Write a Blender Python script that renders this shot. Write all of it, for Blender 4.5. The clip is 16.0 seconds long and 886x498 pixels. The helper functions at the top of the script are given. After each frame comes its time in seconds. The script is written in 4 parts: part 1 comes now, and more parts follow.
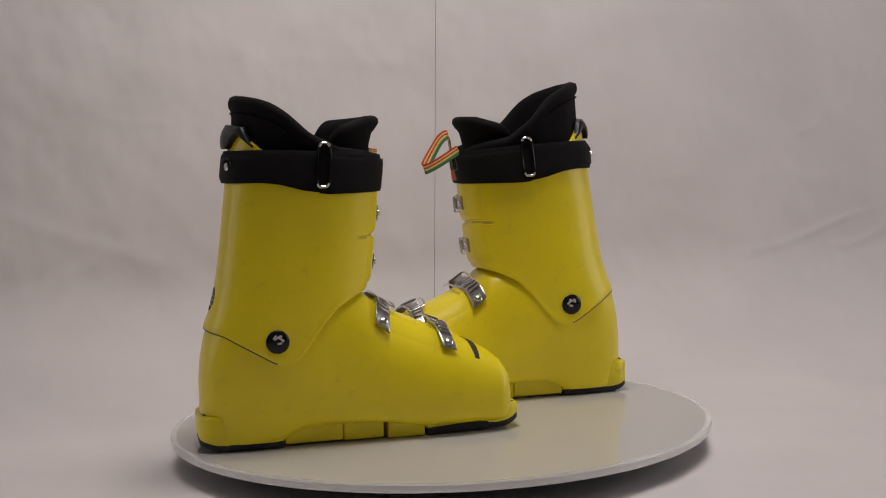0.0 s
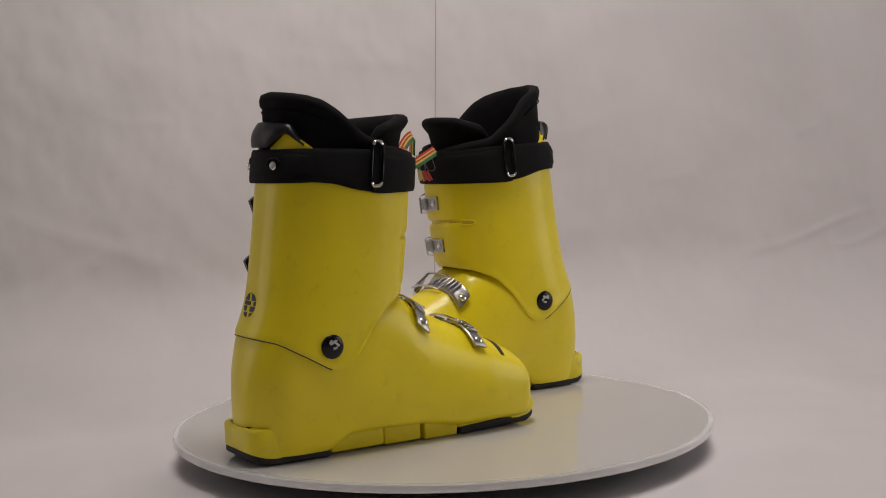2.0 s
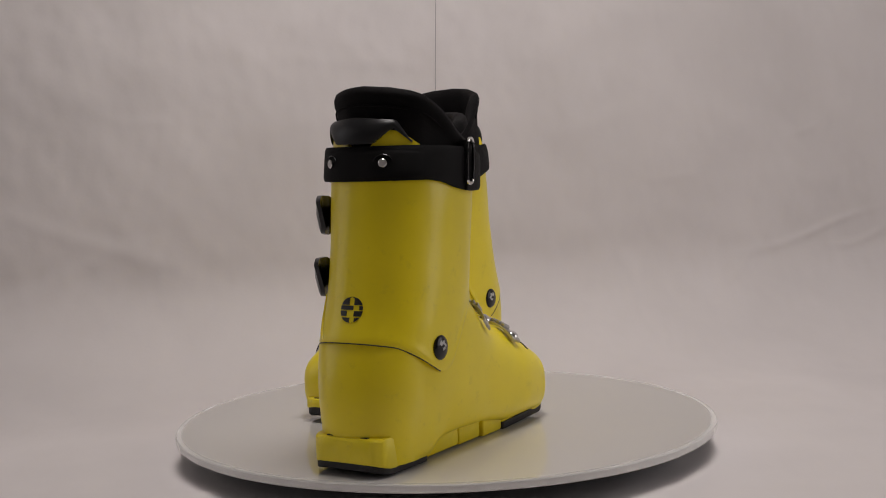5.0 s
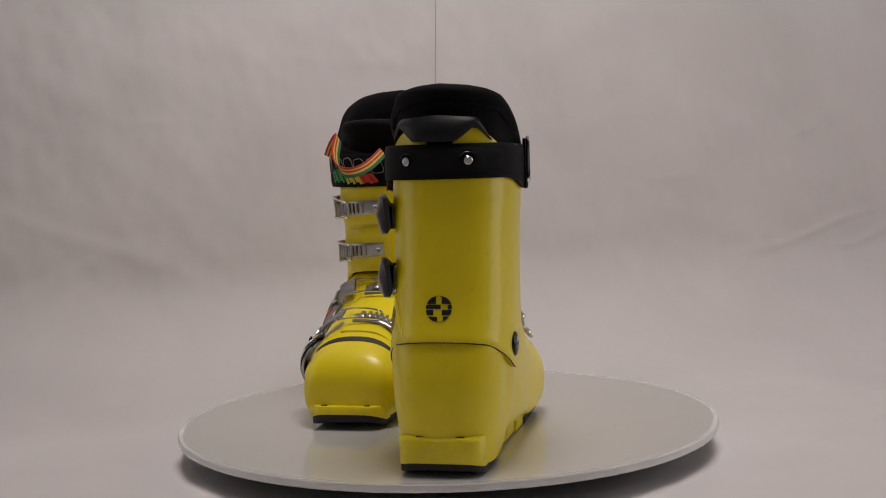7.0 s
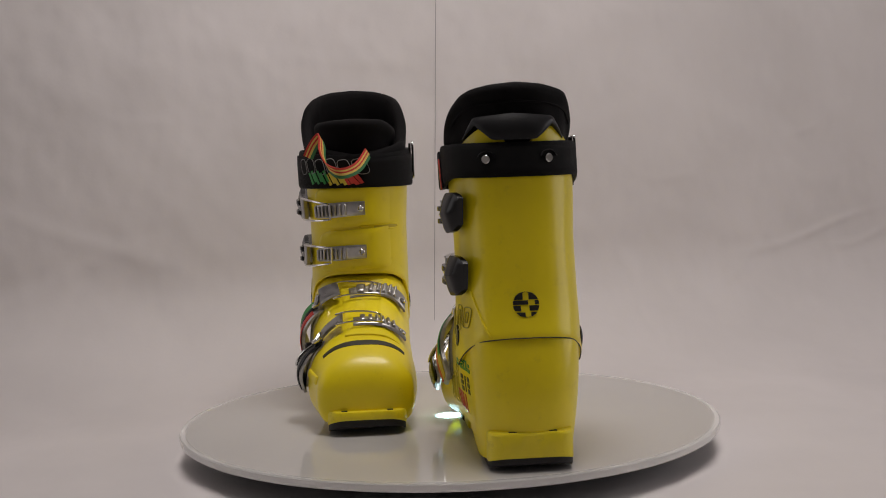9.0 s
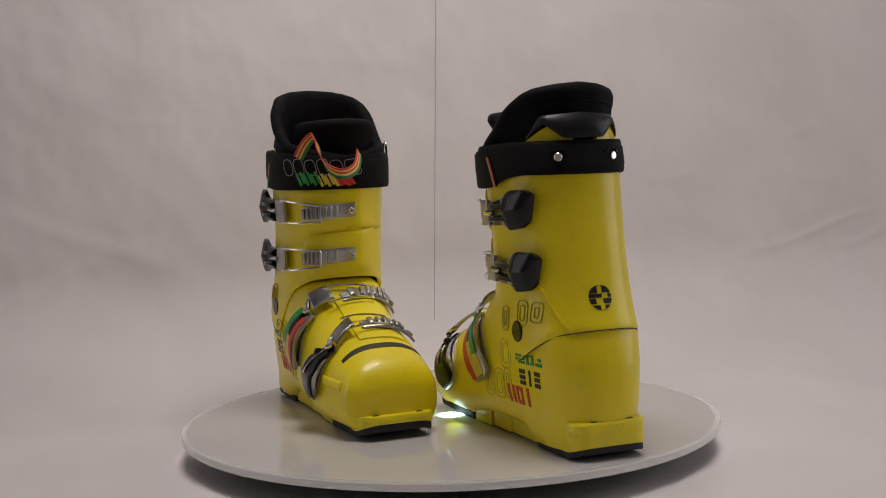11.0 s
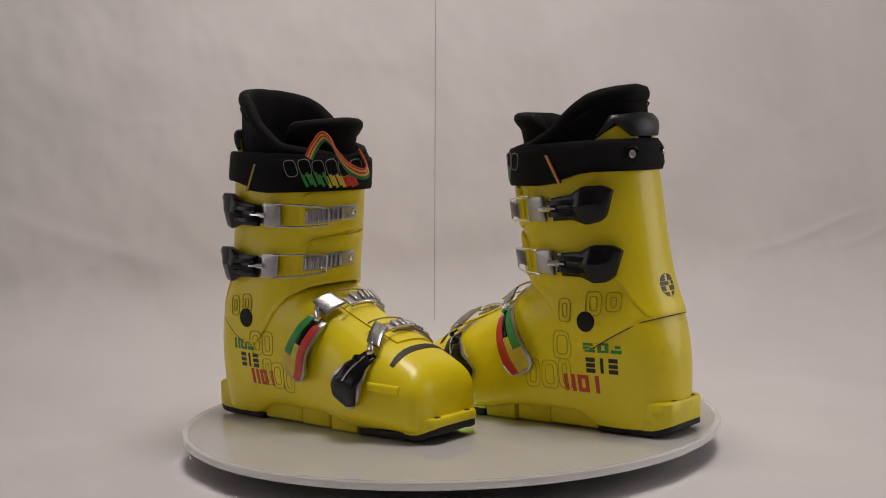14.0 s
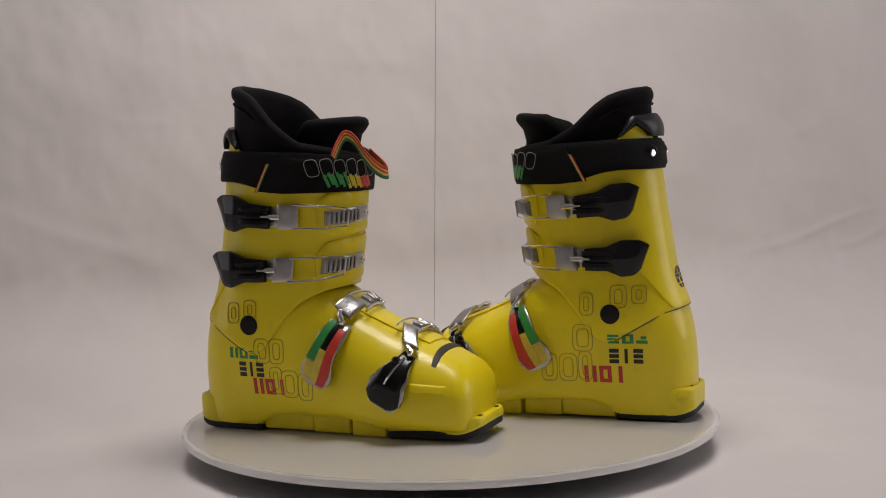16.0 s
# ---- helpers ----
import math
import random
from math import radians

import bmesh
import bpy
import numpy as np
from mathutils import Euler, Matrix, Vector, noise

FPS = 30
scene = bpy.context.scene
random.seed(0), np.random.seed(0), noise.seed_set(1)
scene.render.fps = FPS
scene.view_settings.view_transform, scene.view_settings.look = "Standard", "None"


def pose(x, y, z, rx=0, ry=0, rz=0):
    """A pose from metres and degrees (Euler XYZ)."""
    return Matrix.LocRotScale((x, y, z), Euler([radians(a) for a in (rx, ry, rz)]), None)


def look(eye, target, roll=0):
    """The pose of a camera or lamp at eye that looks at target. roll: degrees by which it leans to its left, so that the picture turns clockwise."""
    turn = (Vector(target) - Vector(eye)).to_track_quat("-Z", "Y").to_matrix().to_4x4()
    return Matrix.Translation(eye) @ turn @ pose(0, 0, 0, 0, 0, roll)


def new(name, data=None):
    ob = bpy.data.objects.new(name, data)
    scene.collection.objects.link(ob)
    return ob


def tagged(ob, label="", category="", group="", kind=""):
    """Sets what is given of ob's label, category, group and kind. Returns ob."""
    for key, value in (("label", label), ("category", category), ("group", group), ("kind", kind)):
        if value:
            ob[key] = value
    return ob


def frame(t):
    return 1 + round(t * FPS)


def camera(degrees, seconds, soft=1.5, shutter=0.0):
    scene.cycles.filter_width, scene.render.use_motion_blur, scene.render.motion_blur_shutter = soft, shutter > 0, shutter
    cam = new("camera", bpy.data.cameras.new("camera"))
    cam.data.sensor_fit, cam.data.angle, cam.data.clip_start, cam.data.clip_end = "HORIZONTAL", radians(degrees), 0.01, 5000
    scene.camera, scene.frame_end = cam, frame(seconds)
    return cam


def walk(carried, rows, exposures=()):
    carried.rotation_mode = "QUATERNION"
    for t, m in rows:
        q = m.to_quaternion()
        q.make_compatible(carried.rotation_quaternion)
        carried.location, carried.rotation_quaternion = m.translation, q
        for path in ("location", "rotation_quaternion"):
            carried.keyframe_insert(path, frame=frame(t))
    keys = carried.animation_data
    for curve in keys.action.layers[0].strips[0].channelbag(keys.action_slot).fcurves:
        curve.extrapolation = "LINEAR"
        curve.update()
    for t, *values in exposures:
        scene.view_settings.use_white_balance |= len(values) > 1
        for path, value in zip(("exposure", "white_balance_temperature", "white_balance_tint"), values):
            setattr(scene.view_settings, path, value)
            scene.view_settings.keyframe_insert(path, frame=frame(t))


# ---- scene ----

# ---- camera ----
cam = camera(37.81, 16.0, soft=1.0)
EYE = (0.0, -1.37, 0.2847)
YAW, PITCH, ROLL = radians(0.169), radians(-4.454), -1.803
AIM = (EYE[0] + math.sin(YAW) * math.cos(PITCH), EYE[1] + math.cos(YAW) * math.cos(PITCH), EYE[2] + math.sin(PITCH))
walk(cam, [(0.0, look(EYE, AIM, ROLL)), (16.0, look(EYE, AIM, ROLL))], exposures=[(0.0, 0.0), (3.5, 0.03), (6.5, -0.08), (9.0, -0.08), (12.5, 0.03), (16.0, 0.11)])

# ---- world and lights ----
world = bpy.data.worlds.new("world")
scene.world = world
world.use_nodes = True
world.node_tree.nodes["Background"].inputs[0].default_value = (0.80, 0.86, 1.0, 1)
world.node_tree.nodes["Background"].inputs[1].default_value = 0.05


def area_lamp(name, eye, target, size, power, colour):
    lamp = bpy.data.lights.new(name, "AREA")
    lamp.shape, lamp.size, lamp.energy, lamp.color = "DISK", size, power, colour
    ob = new(name, lamp)
    ob.matrix_world = look(eye, target)
    return ob


area_lamp("ceiling_lamp", (0.06, -0.14, 1.25), (0.02, 0.05, 0.0), 0.45, 7.6, (1.0, 0.935, 0.915))
area_lamp("side_lamp", (-2.2, 0.10, 0.70), (0.0, 0.05, 0.1), 1.5, 4.7, (1.0, 0.95, 0.97))
area_lamp("side_lamp", (2.2, 0.05, 0.70), (0.0, 0.05, 0.1), 1.5, 9.6, (1.0, 0.95, 0.97))


# ---- materials ----
def material(name, colour, rough=0.5, metal=0.0, coat=0.0, vary=0.06, scale=30.0, bump=0.0, bump_scale=200.0, spec=0.5, dirt=None, dirt_amount=0.0, dirt_scale=14.0, stretch=(1, 1, 1)):
    m = bpy.data.materials.new(name)
    m.use_nodes = True
    nt = m.node_tree
    b = nt.nodes["Principled BSDF"]
    tc = nt.nodes.new("ShaderNodeTexCoord")
    mp = nt.nodes.new("ShaderNodeMapping")
    mp.inputs["Scale"].default_value = stretch
    nt.links.new(tc.outputs["Object"], mp.inputs["Vector"])
    n1 = nt.nodes.new("ShaderNodeTexNoise")
    n1.inputs["Scale"].default_value, n1.inputs["Detail"].default_value = scale, 6
    nt.links.new(mp.outputs[0], n1.inputs["Vector"])
    ramp = nt.nodes.new("ShaderNodeMapRange")
    ramp.inputs["From Min"].default_value, ramp.inputs["From Max"].default_value = 0.3, 0.7
    ramp.inputs["To Min"].default_value, ramp.inputs["To Max"].default_value = 1 - vary, 1 + vary
    nt.links.new(n1.outputs[0], ramp.inputs["Value"])
    mul = nt.nodes.new("ShaderNodeVectorMath")
    mul.operation = "SCALE"
    mul.inputs[0].default_value = colour
    nt.links.new(ramp.outputs[0], mul.inputs["Scale"])
    out = mul.outputs[0]
    if dirt:
        n3 = nt.nodes.new("ShaderNodeTexNoise")
        n3.inputs["Scale"].default_value, n3.inputs["Detail"].default_value, n3.inputs["Roughness"].default_value = dirt_scale, 9, 0.7
        nt.links.new(tc.outputs["Object"], n3.inputs["Vector"])
        r3 = nt.nodes.new("ShaderNodeMapRange")
        r3.inputs["From Min"].default_value, r3.inputs["From Max"].default_value = 0.58, 0.78
        r3.inputs["To Max"].default_value = dirt_amount
        nt.links.new(n3.outputs[0], r3.inputs["Value"])
        mx = nt.nodes.new("ShaderNodeMix")
        mx.data_type = "RGBA"
        nt.links.new(r3.outputs[0], mx.inputs["Factor"])
        nt.links.new(out, mx.inputs["A"])
        mx.inputs["B"].default_value = (*dirt, 1)
        out = mx.outputs["Result"]
    nt.links.new(out, b.inputs["Base Color"])
    n2 = nt.nodes.new("ShaderNodeTexNoise")
    n2.inputs["Scale"].default_value, n2.inputs["Detail"].default_value = bump_scale, 4
    nt.links.new(mp.outputs[0], n2.inputs["Vector"])
    rr = nt.nodes.new("ShaderNodeMapRange")
    rr.inputs["To Min"].default_value, rr.inputs["To Max"].default_value = max(0.02, rough - 0.07), min(1, rough + 0.07)
    nt.links.new(n1.outputs[0], rr.inputs["Value"])
    nt.links.new(rr.outputs[0], b.inputs["Roughness"])
    if bump:
        bp = nt.nodes.new("ShaderNodeBump")
        bp.inputs["Strength"].default_value, bp.inputs["Distance"].default_value = bump, 0.001
        nt.links.new(n2.outputs[0], bp.inputs["Height"])
        nt.links.new(bp.outputs[0], b.inputs["Normal"])
    b.inputs["Metallic"].default_value = metal
    b.inputs["Coat Weight"].default_value = coat
    b.inputs["Coat Roughness"].default_value = 0.17
    b.inputs["Specular IOR Level"].default_value = spec
    return m


YELLOW = material("yellow_plastic", (0.865, 0.695, 0.008), 0.40, coat=0.30, spec=0.32, vary=0.035, scale=18, bump=0.06, bump_scale=120, dirt=(0.40, 0.31, 0.03), dirt_amount=0.30, dirt_scale=60)
# darker copy of the shell's yellow, with the slit's shade put into it
SHADED_YELLOW = material("shaded_yellow_plastic", (0.60, 0.45, 0.010), 0.5, vary=0.1, scale=40)
YELLOW_WORN = material("worn_yellow_plastic", (0.80, 0.65, 0.012), 0.42, vary=0.06, scale=40, bump=0.15, bump_scale=160, dirt=(0.26, 0.19, 0.03), dirt_amount=0.6, dirt_scale=45)
BLACK_RUBBER = material("black_rubber", (0.012, 0.011, 0.012), 0.7, vary=0.2, scale=60, bump=0.4, bump_scale=400, dirt=(0.06, 0.055, 0.05), dirt_amount=0.5)
BLACK_PLASTIC = material("black_plastic", (0.004, 0.004, 0.0045), 0.20, vary=0.15, scale=50, bump=0.1, bump_scale=150, spec=0.32)
GREY_PLASTIC = material("dark_grey_plastic", (0.010, 0.010, 0.011), 0.38, vary=0.15, scale=50, bump=0.15, bump_scale=300, spec=0.3)
LINER = material("black_liner_fabric", (0.0045, 0.0038, 0.0040), 0.74, vary=0.25, scale=40, bump=0.5, bump_scale=700, spec=0.11)
WEBBING = material("black_webbing", (0.0045, 0.0042, 0.0043), 0.64, vary=0.25, scale=60, bump=0.7, bump_scale=900, spec=0.12, stretch=(1, 1, 3))
METAL = material("brushed_aluminium", (0.44, 0.43, 0.42), 0.34, metal=1.0, vary=0.12, scale=90, bump=0.15, bump_scale=500, dirt=(0.14, 0.13, 0.12), dirt_amount=0.5, dirt_scale=60)
STEEL = material("worn_steel", (0.34, 0.335, 0.33), 0.30, metal=1.0, vary=0.15, scale=90, bump=0.2, bump_scale=420, dirt=(0.10, 0.095, 0.09), dirt_amount=0.6, dirt_scale=70)
CHROME = material("polished_steel", (0.72, 0.71, 0.70), 0.14, metal=1.0, vary=0.06, scale=60)
SEAM_GREY = material("grey_thread", (0.36, 0.34, 0.34), 0.8, vary=0.2, scale=80)
# dark colour that paints the shade inside gaps, grooves and notches
GAP_SHADE = material("groove_shade", (0.03, 0.026, 0.012), 0.6, vary=0.2, scale=80)
PRINT_BLACK = material("black_print", (0.012, 0.012, 0.010), 0.4, vary=0.2, scale=120)
PRINT_RED = material("red_print", (0.55, 0.035, 0.02), 0.4, vary=0.12, scale=120)
PRINT_GREEN = material("green_print", (0.03, 0.27, 0.05), 0.4, vary=0.12, scale=120)
PRINT_OLIVE = material("olive_outline_print", (0.47, 0.39, 0.02), 0.4, vary=0.2, scale=120)
PRINT_GREY = material("grey_outline_print", (0.22, 0.21, 0.20), 0.5, vary=0.2, scale=120)
PRINT_YELLOW = material("yellow_print", (0.62, 0.48, 0.04), 0.4, vary=0.12, scale=120)
PRINT_WHITE = material("pale_print", (0.45, 0.44, 0.42), 0.35, vary=0.2, scale=200)
RIBBON_RED = material("red_ribbon", (0.52, 0.035, 0.02), 0.65, vary=0.1, scale=200, bump=0.5, bump_scale=1500)
RIBBON_GOLD = material("gold_ribbon", (0.66, 0.46, 0.10), 0.65, vary=0.1, scale=200, bump=0.5, bump_scale=1500)
RIBBON_GREEN = material("green_ribbon", (0.03, 0.15, 0.05), 0.65, vary=0.1, scale=200, bump=0.5, bump_scale=1500)
DISC_WHITE = material("white_glossy_glass", (0.95, 0.92, 0.88), 0.10, vary=0.012, scale=6)


def let_light_through(m, share):
    """Frosted glass: part of the light comes out below, and the polished top mirrors at a flat angle."""
    nt = m.node_tree
    b = nt.nodes["Principled BSDF"]
    b.inputs["Specular IOR Level"].default_value = 0.0
    t = nt.nodes.new("ShaderNodeBsdfTranslucent")
    t.inputs["Color"].default_value = (0.92, 0.90, 0.88, 1)
    mix = nt.nodes.new("ShaderNodeMixShader")
    mix.inputs[0].default_value = share
    nt.links.new(b.outputs[0], mix.inputs[1])
    nt.links.new(t.outputs[0], mix.inputs[2])
    g = nt.nodes.new("ShaderNodeBsdfGlossy")
    g.inputs["Roughness"].default_value = 0.04
    fr = nt.nodes.new("ShaderNodeFresnel")
    fr.inputs["IOR"].default_value = 2.1
    top = nt.nodes.new("ShaderNodeMixShader")
    nt.links.new(fr.outputs[0], top.inputs[0])
    nt.links.new(mix.outputs[0], top.inputs[1])
    nt.links.new(g.outputs[0], top.inputs[2])
    nt.links.new(top.outputs[0], nt.nodes["Material Output"].inputs["Surface"])


let_light_through(DISC_WHITE, 0.36)
UNDERSIDE = material("clear_plate_underside", (0.90, 0.88, 0.86), 0.3, vary=0.02, scale=8)
let_light_through(UNDERSIDE, 0.88)
RIM_GLASS = material("glass_rim", (0.90, 0.89, 0.87), 0.12, vary=0.03, scale=12)
rim = RIM_GLASS.node_tree.nodes["Principled BSDF"]
rim.inputs["Transmission Weight"].default_value = 0.55
rim.inputs["IOR"].default_value = 1.5
# white plastic greyed: the shade under the plate is put into the colour
SHADED_WHITE = material("shaded_white_base_plastic", (0.43, 0.41, 0.41), 0.6, vary=0.03, scale=20)
# pale so that the added, unseen room bounces more fill light
ROOM = material("painted_room_wall", (0.74, 0.72, 0.70), 0.85, vary=0.04, scale=2.0, bump=0.1)

CLOTH = material("white_backdrop_cloth", (0.70, 0.66, 0.65), 0.9, vary=0.045, scale=5.0, bump=0.10, bump_scale=220, spec=0.15)

LED = bpy.data.materials.new("led_glow")
LED.use_nodes = True
LED.node_tree.nodes["Principled BSDF"].inputs["Base Color"].default_value = (0.8, 0.9, 0.95, 1)
LED.node_tree.nodes["Principled BSDF"].inputs["Emission Color"].default_value = (0.55, 0.88, 1.0, 1)
LED.node_tree.nodes["Principled BSDF"].inputs["Emission Strength"].default_value = 5.0

# ---- mesh helpers ----
SIDE = [1]


def part(name, bm, mat, parent=None, label="", sharp=0.62):
    """One mesh object; the boots are built with the outer side at +y and mirrored by SIDE."""
    if SIDE[0] < 0:
        for v in bm.verts:
            v.co.y = -v.co.y
    bmesh.ops.recalc_face_normals(bm, faces=bm.faces[:])
    for f in bm.faces:
        f.smooth = True
    for e in bm.edges:
        if len(e.link_faces) == 2 and e.calc_face_angle(0) > sharp:
            e.smooth = False
    me = bpy.data.meshes.new(name)
    bm.to_mesh(me)
    bm.free()
    me.materials.append(mat)
    ob = new(name, me)
    if parent:
        ob.parent = parent
    if label:
        ob["label"] = label
    return ob


def slab(fn, nu, nv, d0, d1, bev=0.0, wrap=False, bm=None):
    """A curved plate: fn(a, b, d) with a, b in 0..1 and d the height over the surface; bev rounds the rim."""
    bm = bm or bmesh.new()
    A = [i / nu for i in range(nu + (0 if wrap else 1))]
    B = [j / nv for j in range(nv + 1)]
    if bev:
        if not wrap:
            A = [0, 0.035] + [0.07 + 0.86 * i / nu for i in range(nu + 1)] + [0.965, 1]
        B = [0, 0.06] + [0.12 + 0.76 * j / nv for j in range(nv + 1)] + [0.94, 1]

    def drop(k, n, closed):
        if closed:
            return 0
        k = min(k, n - 1 - k)
        return (1.0, 0.3)[k] if k < 2 and bev else 0

    top = [[bm.verts.new(fn(a, b, d1 - bev * max(drop(i, len(A), wrap), drop(j, len(B), False)))) for j, b in enumerate(B)] for i, a in enumerate(A)]
    low = [[bm.verts.new(fn(a, b, d0)) for b in B] for a in A]
    n, m = len(A), len(B)
    for i in range(n if wrap else n - 1):
        k = (i + 1) % n
        for j in range(m - 1):
            bm.faces.new((top[i][j], top[k][j], top[k][j + 1], top[i][j + 1]))
            bm.faces.new((low[i][j], low[i][j + 1], low[k][j + 1], low[k][j]))
        bm.faces.new((top[i][0], low[i][0], low[k][0], top[k][0]))
        bm.faces.new((top[i][-1], top[k][-1], low[k][-1], low[i][-1]))
    if not wrap:
        for j in range(m - 1):
            bm.faces.new((top[0][j], top[0][j + 1], low[0][j + 1], low[0][j]))
            bm.faces.new((top[-1][j], low[-1][j], low[-1][j + 1], top[-1][j + 1]))
    return bm


def tube(points, r, n=8, closed=False, bm=None):
    bm = bm or bmesh.new()
    pts = [Vector(p) for p in points]
    rings = []
    for i, p in enumerate(pts):
        q0 = pts[i - 1] if i or closed else p
        q1 = pts[(i + 1) % len(pts)] if i < len(pts) - 1 or closed else p
        d = (q1 - q0).normalized()
        s = d.cross(Vector((0.13, 0.31, 0.94))).normalized()
        u = s.cross(d)
        rings.append([bm.verts.new(p + r * (math.cos(k * 2 * math.pi / n) * s + math.sin(k * 2 * math.pi / n) * u)) for k in range(n)])
    m = len(rings)
    for i in range(m if closed else m - 1):
        a, b = rings[i], rings[(i + 1) % m]
        for k in range(n):
            bm.faces.new((a[k], a[(k + 1) % n], b[(k + 1) % n], b[k]))
    if not closed:
        bm.faces.new(rings[0])
        bm.faces.new(rings[-1])
    return bm


def lathe(profile, n=48, centre=(0, 0, 0), turn=None, bm=None):
    """A turned solid about z from (radius, height) pairs."""
    bm = bm or bmesh.new()
    m = turn or Matrix.Identity(4)
    rings = [[bm.verts.new(m @ Vector((r * math.cos(2 * math.pi * k / n), r * math.sin(2 * math.pi * k / n), z)) + Vector(centre)) for k in range(n)] for r, z in profile]
    for a, b in zip(rings, rings[1:]):
        for k in range(n):
            bm.faces.new((a[k], a[(k + 1) % n], b[(k + 1) % n], b[k]))
    bm.faces.new(rings[0])
    bm.faces.new(rings[-1])
    return bm


def prism(outline, levels, bm=None):
    """Stacked copies of an outline: levels of (height, inset towards the middle)."""
    bm = bm or bmesh.new()
    cx = sum(p[0] for p in outline) / len(outline)
    rings = []
    for lev in levels:
        z, s = lev[0], lev[1]
        ring = []
        for x, y in outline:
            l = math.hypot(x - cx, y) or 1
            k = 1 - s / l
            zz = z(x) if callable(z) else z
            ring.append(bm.verts.new((cx + (x - cx) * k, y * k, zz)))
        rings.append(ring)
    n = len(outline)
    for a, b in zip(rings, rings[1:]):
        for k in range(n):
            bm.faces.new((a[k], a[(k + 1) % n], b[(k + 1) % n], b[k]))
    bm.faces.new(rings[0])
    bm.faces.new(rings[-1])
    return bm


def curve_of(xs, ys, soft=0.006):
    """A softened broken line."""
    gx = np.linspace(xs[0] - 0.02, xs[-1] + 0.02, 900)
    gy = np.interp(gx, xs, ys)
    k = max(1, int(soft / (gx[1] - gx[0])))
    ker = np.hanning(2 * k + 3)
    gy = np.convolve(np.pad(gy, k + 1, mode="edge"), ker / ker.sum(), mode="valid")
    return lambda x: float(np.interp(x, gx, gy))


# ---- the boot's surfaces, in metres: x to the toe, +y to the outer side, z up ----
CUFF_BACK = curve_of([0.08, 0.12, 0.145, 0.164, 0.205, 0.243, 0.260, 0.300, 0.345], [-0.017, -0.009, 0.000, 0.004, 0.010, 0.015, 0.017, 0.022, 0.027], 0.012)
CUFF_FRONT = curve_of([0.08, 0.147, 0.159, 0.187, 0.209, 0.243, 0.30, 0.345], [0.140, 0.149, 0.151, 0.155, 0.158, 0.161, 0.167, 0.171], 0.012)
CUFF_OUT = curve_of([0.08, 0.11, 0.14, 0.17, 0.20, 0.24, 0.30], [0.0555, 0.0555, 0.0535, 0.0525, 0.0525, 0.0555, 0.057], 0.02)
CUFF_IN = curve_of([0.08, 0.11, 0.14, 0.17, 0.20, 0.24, 0.30], [0.0560, 0.0565, 0.0565, 0.0560, 0.0555, 0.0575, 0.057], 0.02)
CUFF_N = curve_of([0.08, 0.13, 0.2, 0.275, 0.315, 0.36], [2.45, 2.5, 2.45, 2.35, 2.05, 2.05], 0.02)
CUFF_LOW = curve_of([-0.02, 0.006, 0.032, 0.052, 0.064, 0.074, 0.086, 0.100, 0.115, 0.136, 0.160], [0.120, 0.113, 0.098, 0.086, 0.0835, 0.087, 0.102, 0.121, 0.136, 0.146, 0.152], 0.005)


def cuff(phi, z, d=0.0):
    """phi: 0 at the shin, + to the outer side, pi at the calf."""
    xb, xf, n = CUFF_BACK(z), CUFF_FRONT(z), CUFF_N(z)
    c, a = (xb + xf) / 2, (xf - xb) / 2 + d
    co, si = math.cos(phi), math.sin(phi)
    b = (CUFF_OUT(z) if si > 0 else CUFF_IN(z)) + d
    return Vector((c + a * math.copysign(abs(co) ** (2 / n), co), b * math.copysign(abs(si) ** (2 / n), si), z))


def phi_at(x, z, sign=1, d=0.0):
    xb, xf, n = CUFF_BACK(z), CUFF_FRONT(z), CUFF_N(z)
    t = max(-1.0, min(1.0, (x - (xb + xf) / 2) / ((xf - xb) / 2 + d)))
    return sign * math.acos(math.copysign(abs(t) ** (n / 2), t))


FOOT_TOP = curve_of([-0.02, 0.11, 0.13, 0.145, 0.152, 0.160, 0.176, 0.205, 0.240, 0.258, 0.272, 0.288, 0.298], [0.150, 0.150, 0.150, 0.146, 0.138, 0.1305, 0.1215, 0.1085, 0.0950, 0.0868, 0.0790, 0.0685, 0.0605], 0.006)
FOOT_OUT = curve_of([-0.02, 0.0, 0.015, 0.03, 0.055, 0.10, 0.15, 0.20, 0.235, 0.265, 0.298], [0.0405, 0.0415, 0.0440, 0.0500, 0.0540, 0.0540, 0.0550, 0.0605, 0.0590, 0.0520, 0.0455], 0.014)
FOOT_IN = curve_of([-0.02, 0.0, 0.015, 0.03, 0.055, 0.10, 0.15, 0.20, 0.235, 0.265, 0.298], [0.0415, 0.0430, 0.0450, 0.0505, 0.0550, 0.0550, 0.0530, 0.0540, 0.0545, 0.0510, 0.0450], 0.014)
FOOT_MID = curve_of([-0.02, 0.05, 0.085, 0.12, 0.20, 0.26, 0.298], [0.098, 0.096, 0.070, 0.052, 0.040, 0.036, 0.034], 0.02)
FOOT_BASE = curve_of([-0.02, 0.056, 0.066, 0.080, 0.110, 0.16, 0.202, 0.298], [0.0075, 0.0075, 0.0135, 0.0195, 0.0200, 0.0175, 0.0095, 0.0100], 0.006)
FOOT_N = curve_of([-0.02, 0.06, 0.10, 0.14, 0.17, 0.22, 0.298], [3.2, 3.8, 4.6, 3.4, 2.45, 2.25, 2.8], 0.02)
HEEL_BACK = curve_of([0.0, 0.037, 0.062, 0.085, 0.112, 0.120, 0.145], [-0.018, -0.018, -0.018, -0.016, -0.0105, -0.0055, 0.006], 0.01)
HEEL_X, TOE_X = 0.034, 0.2725


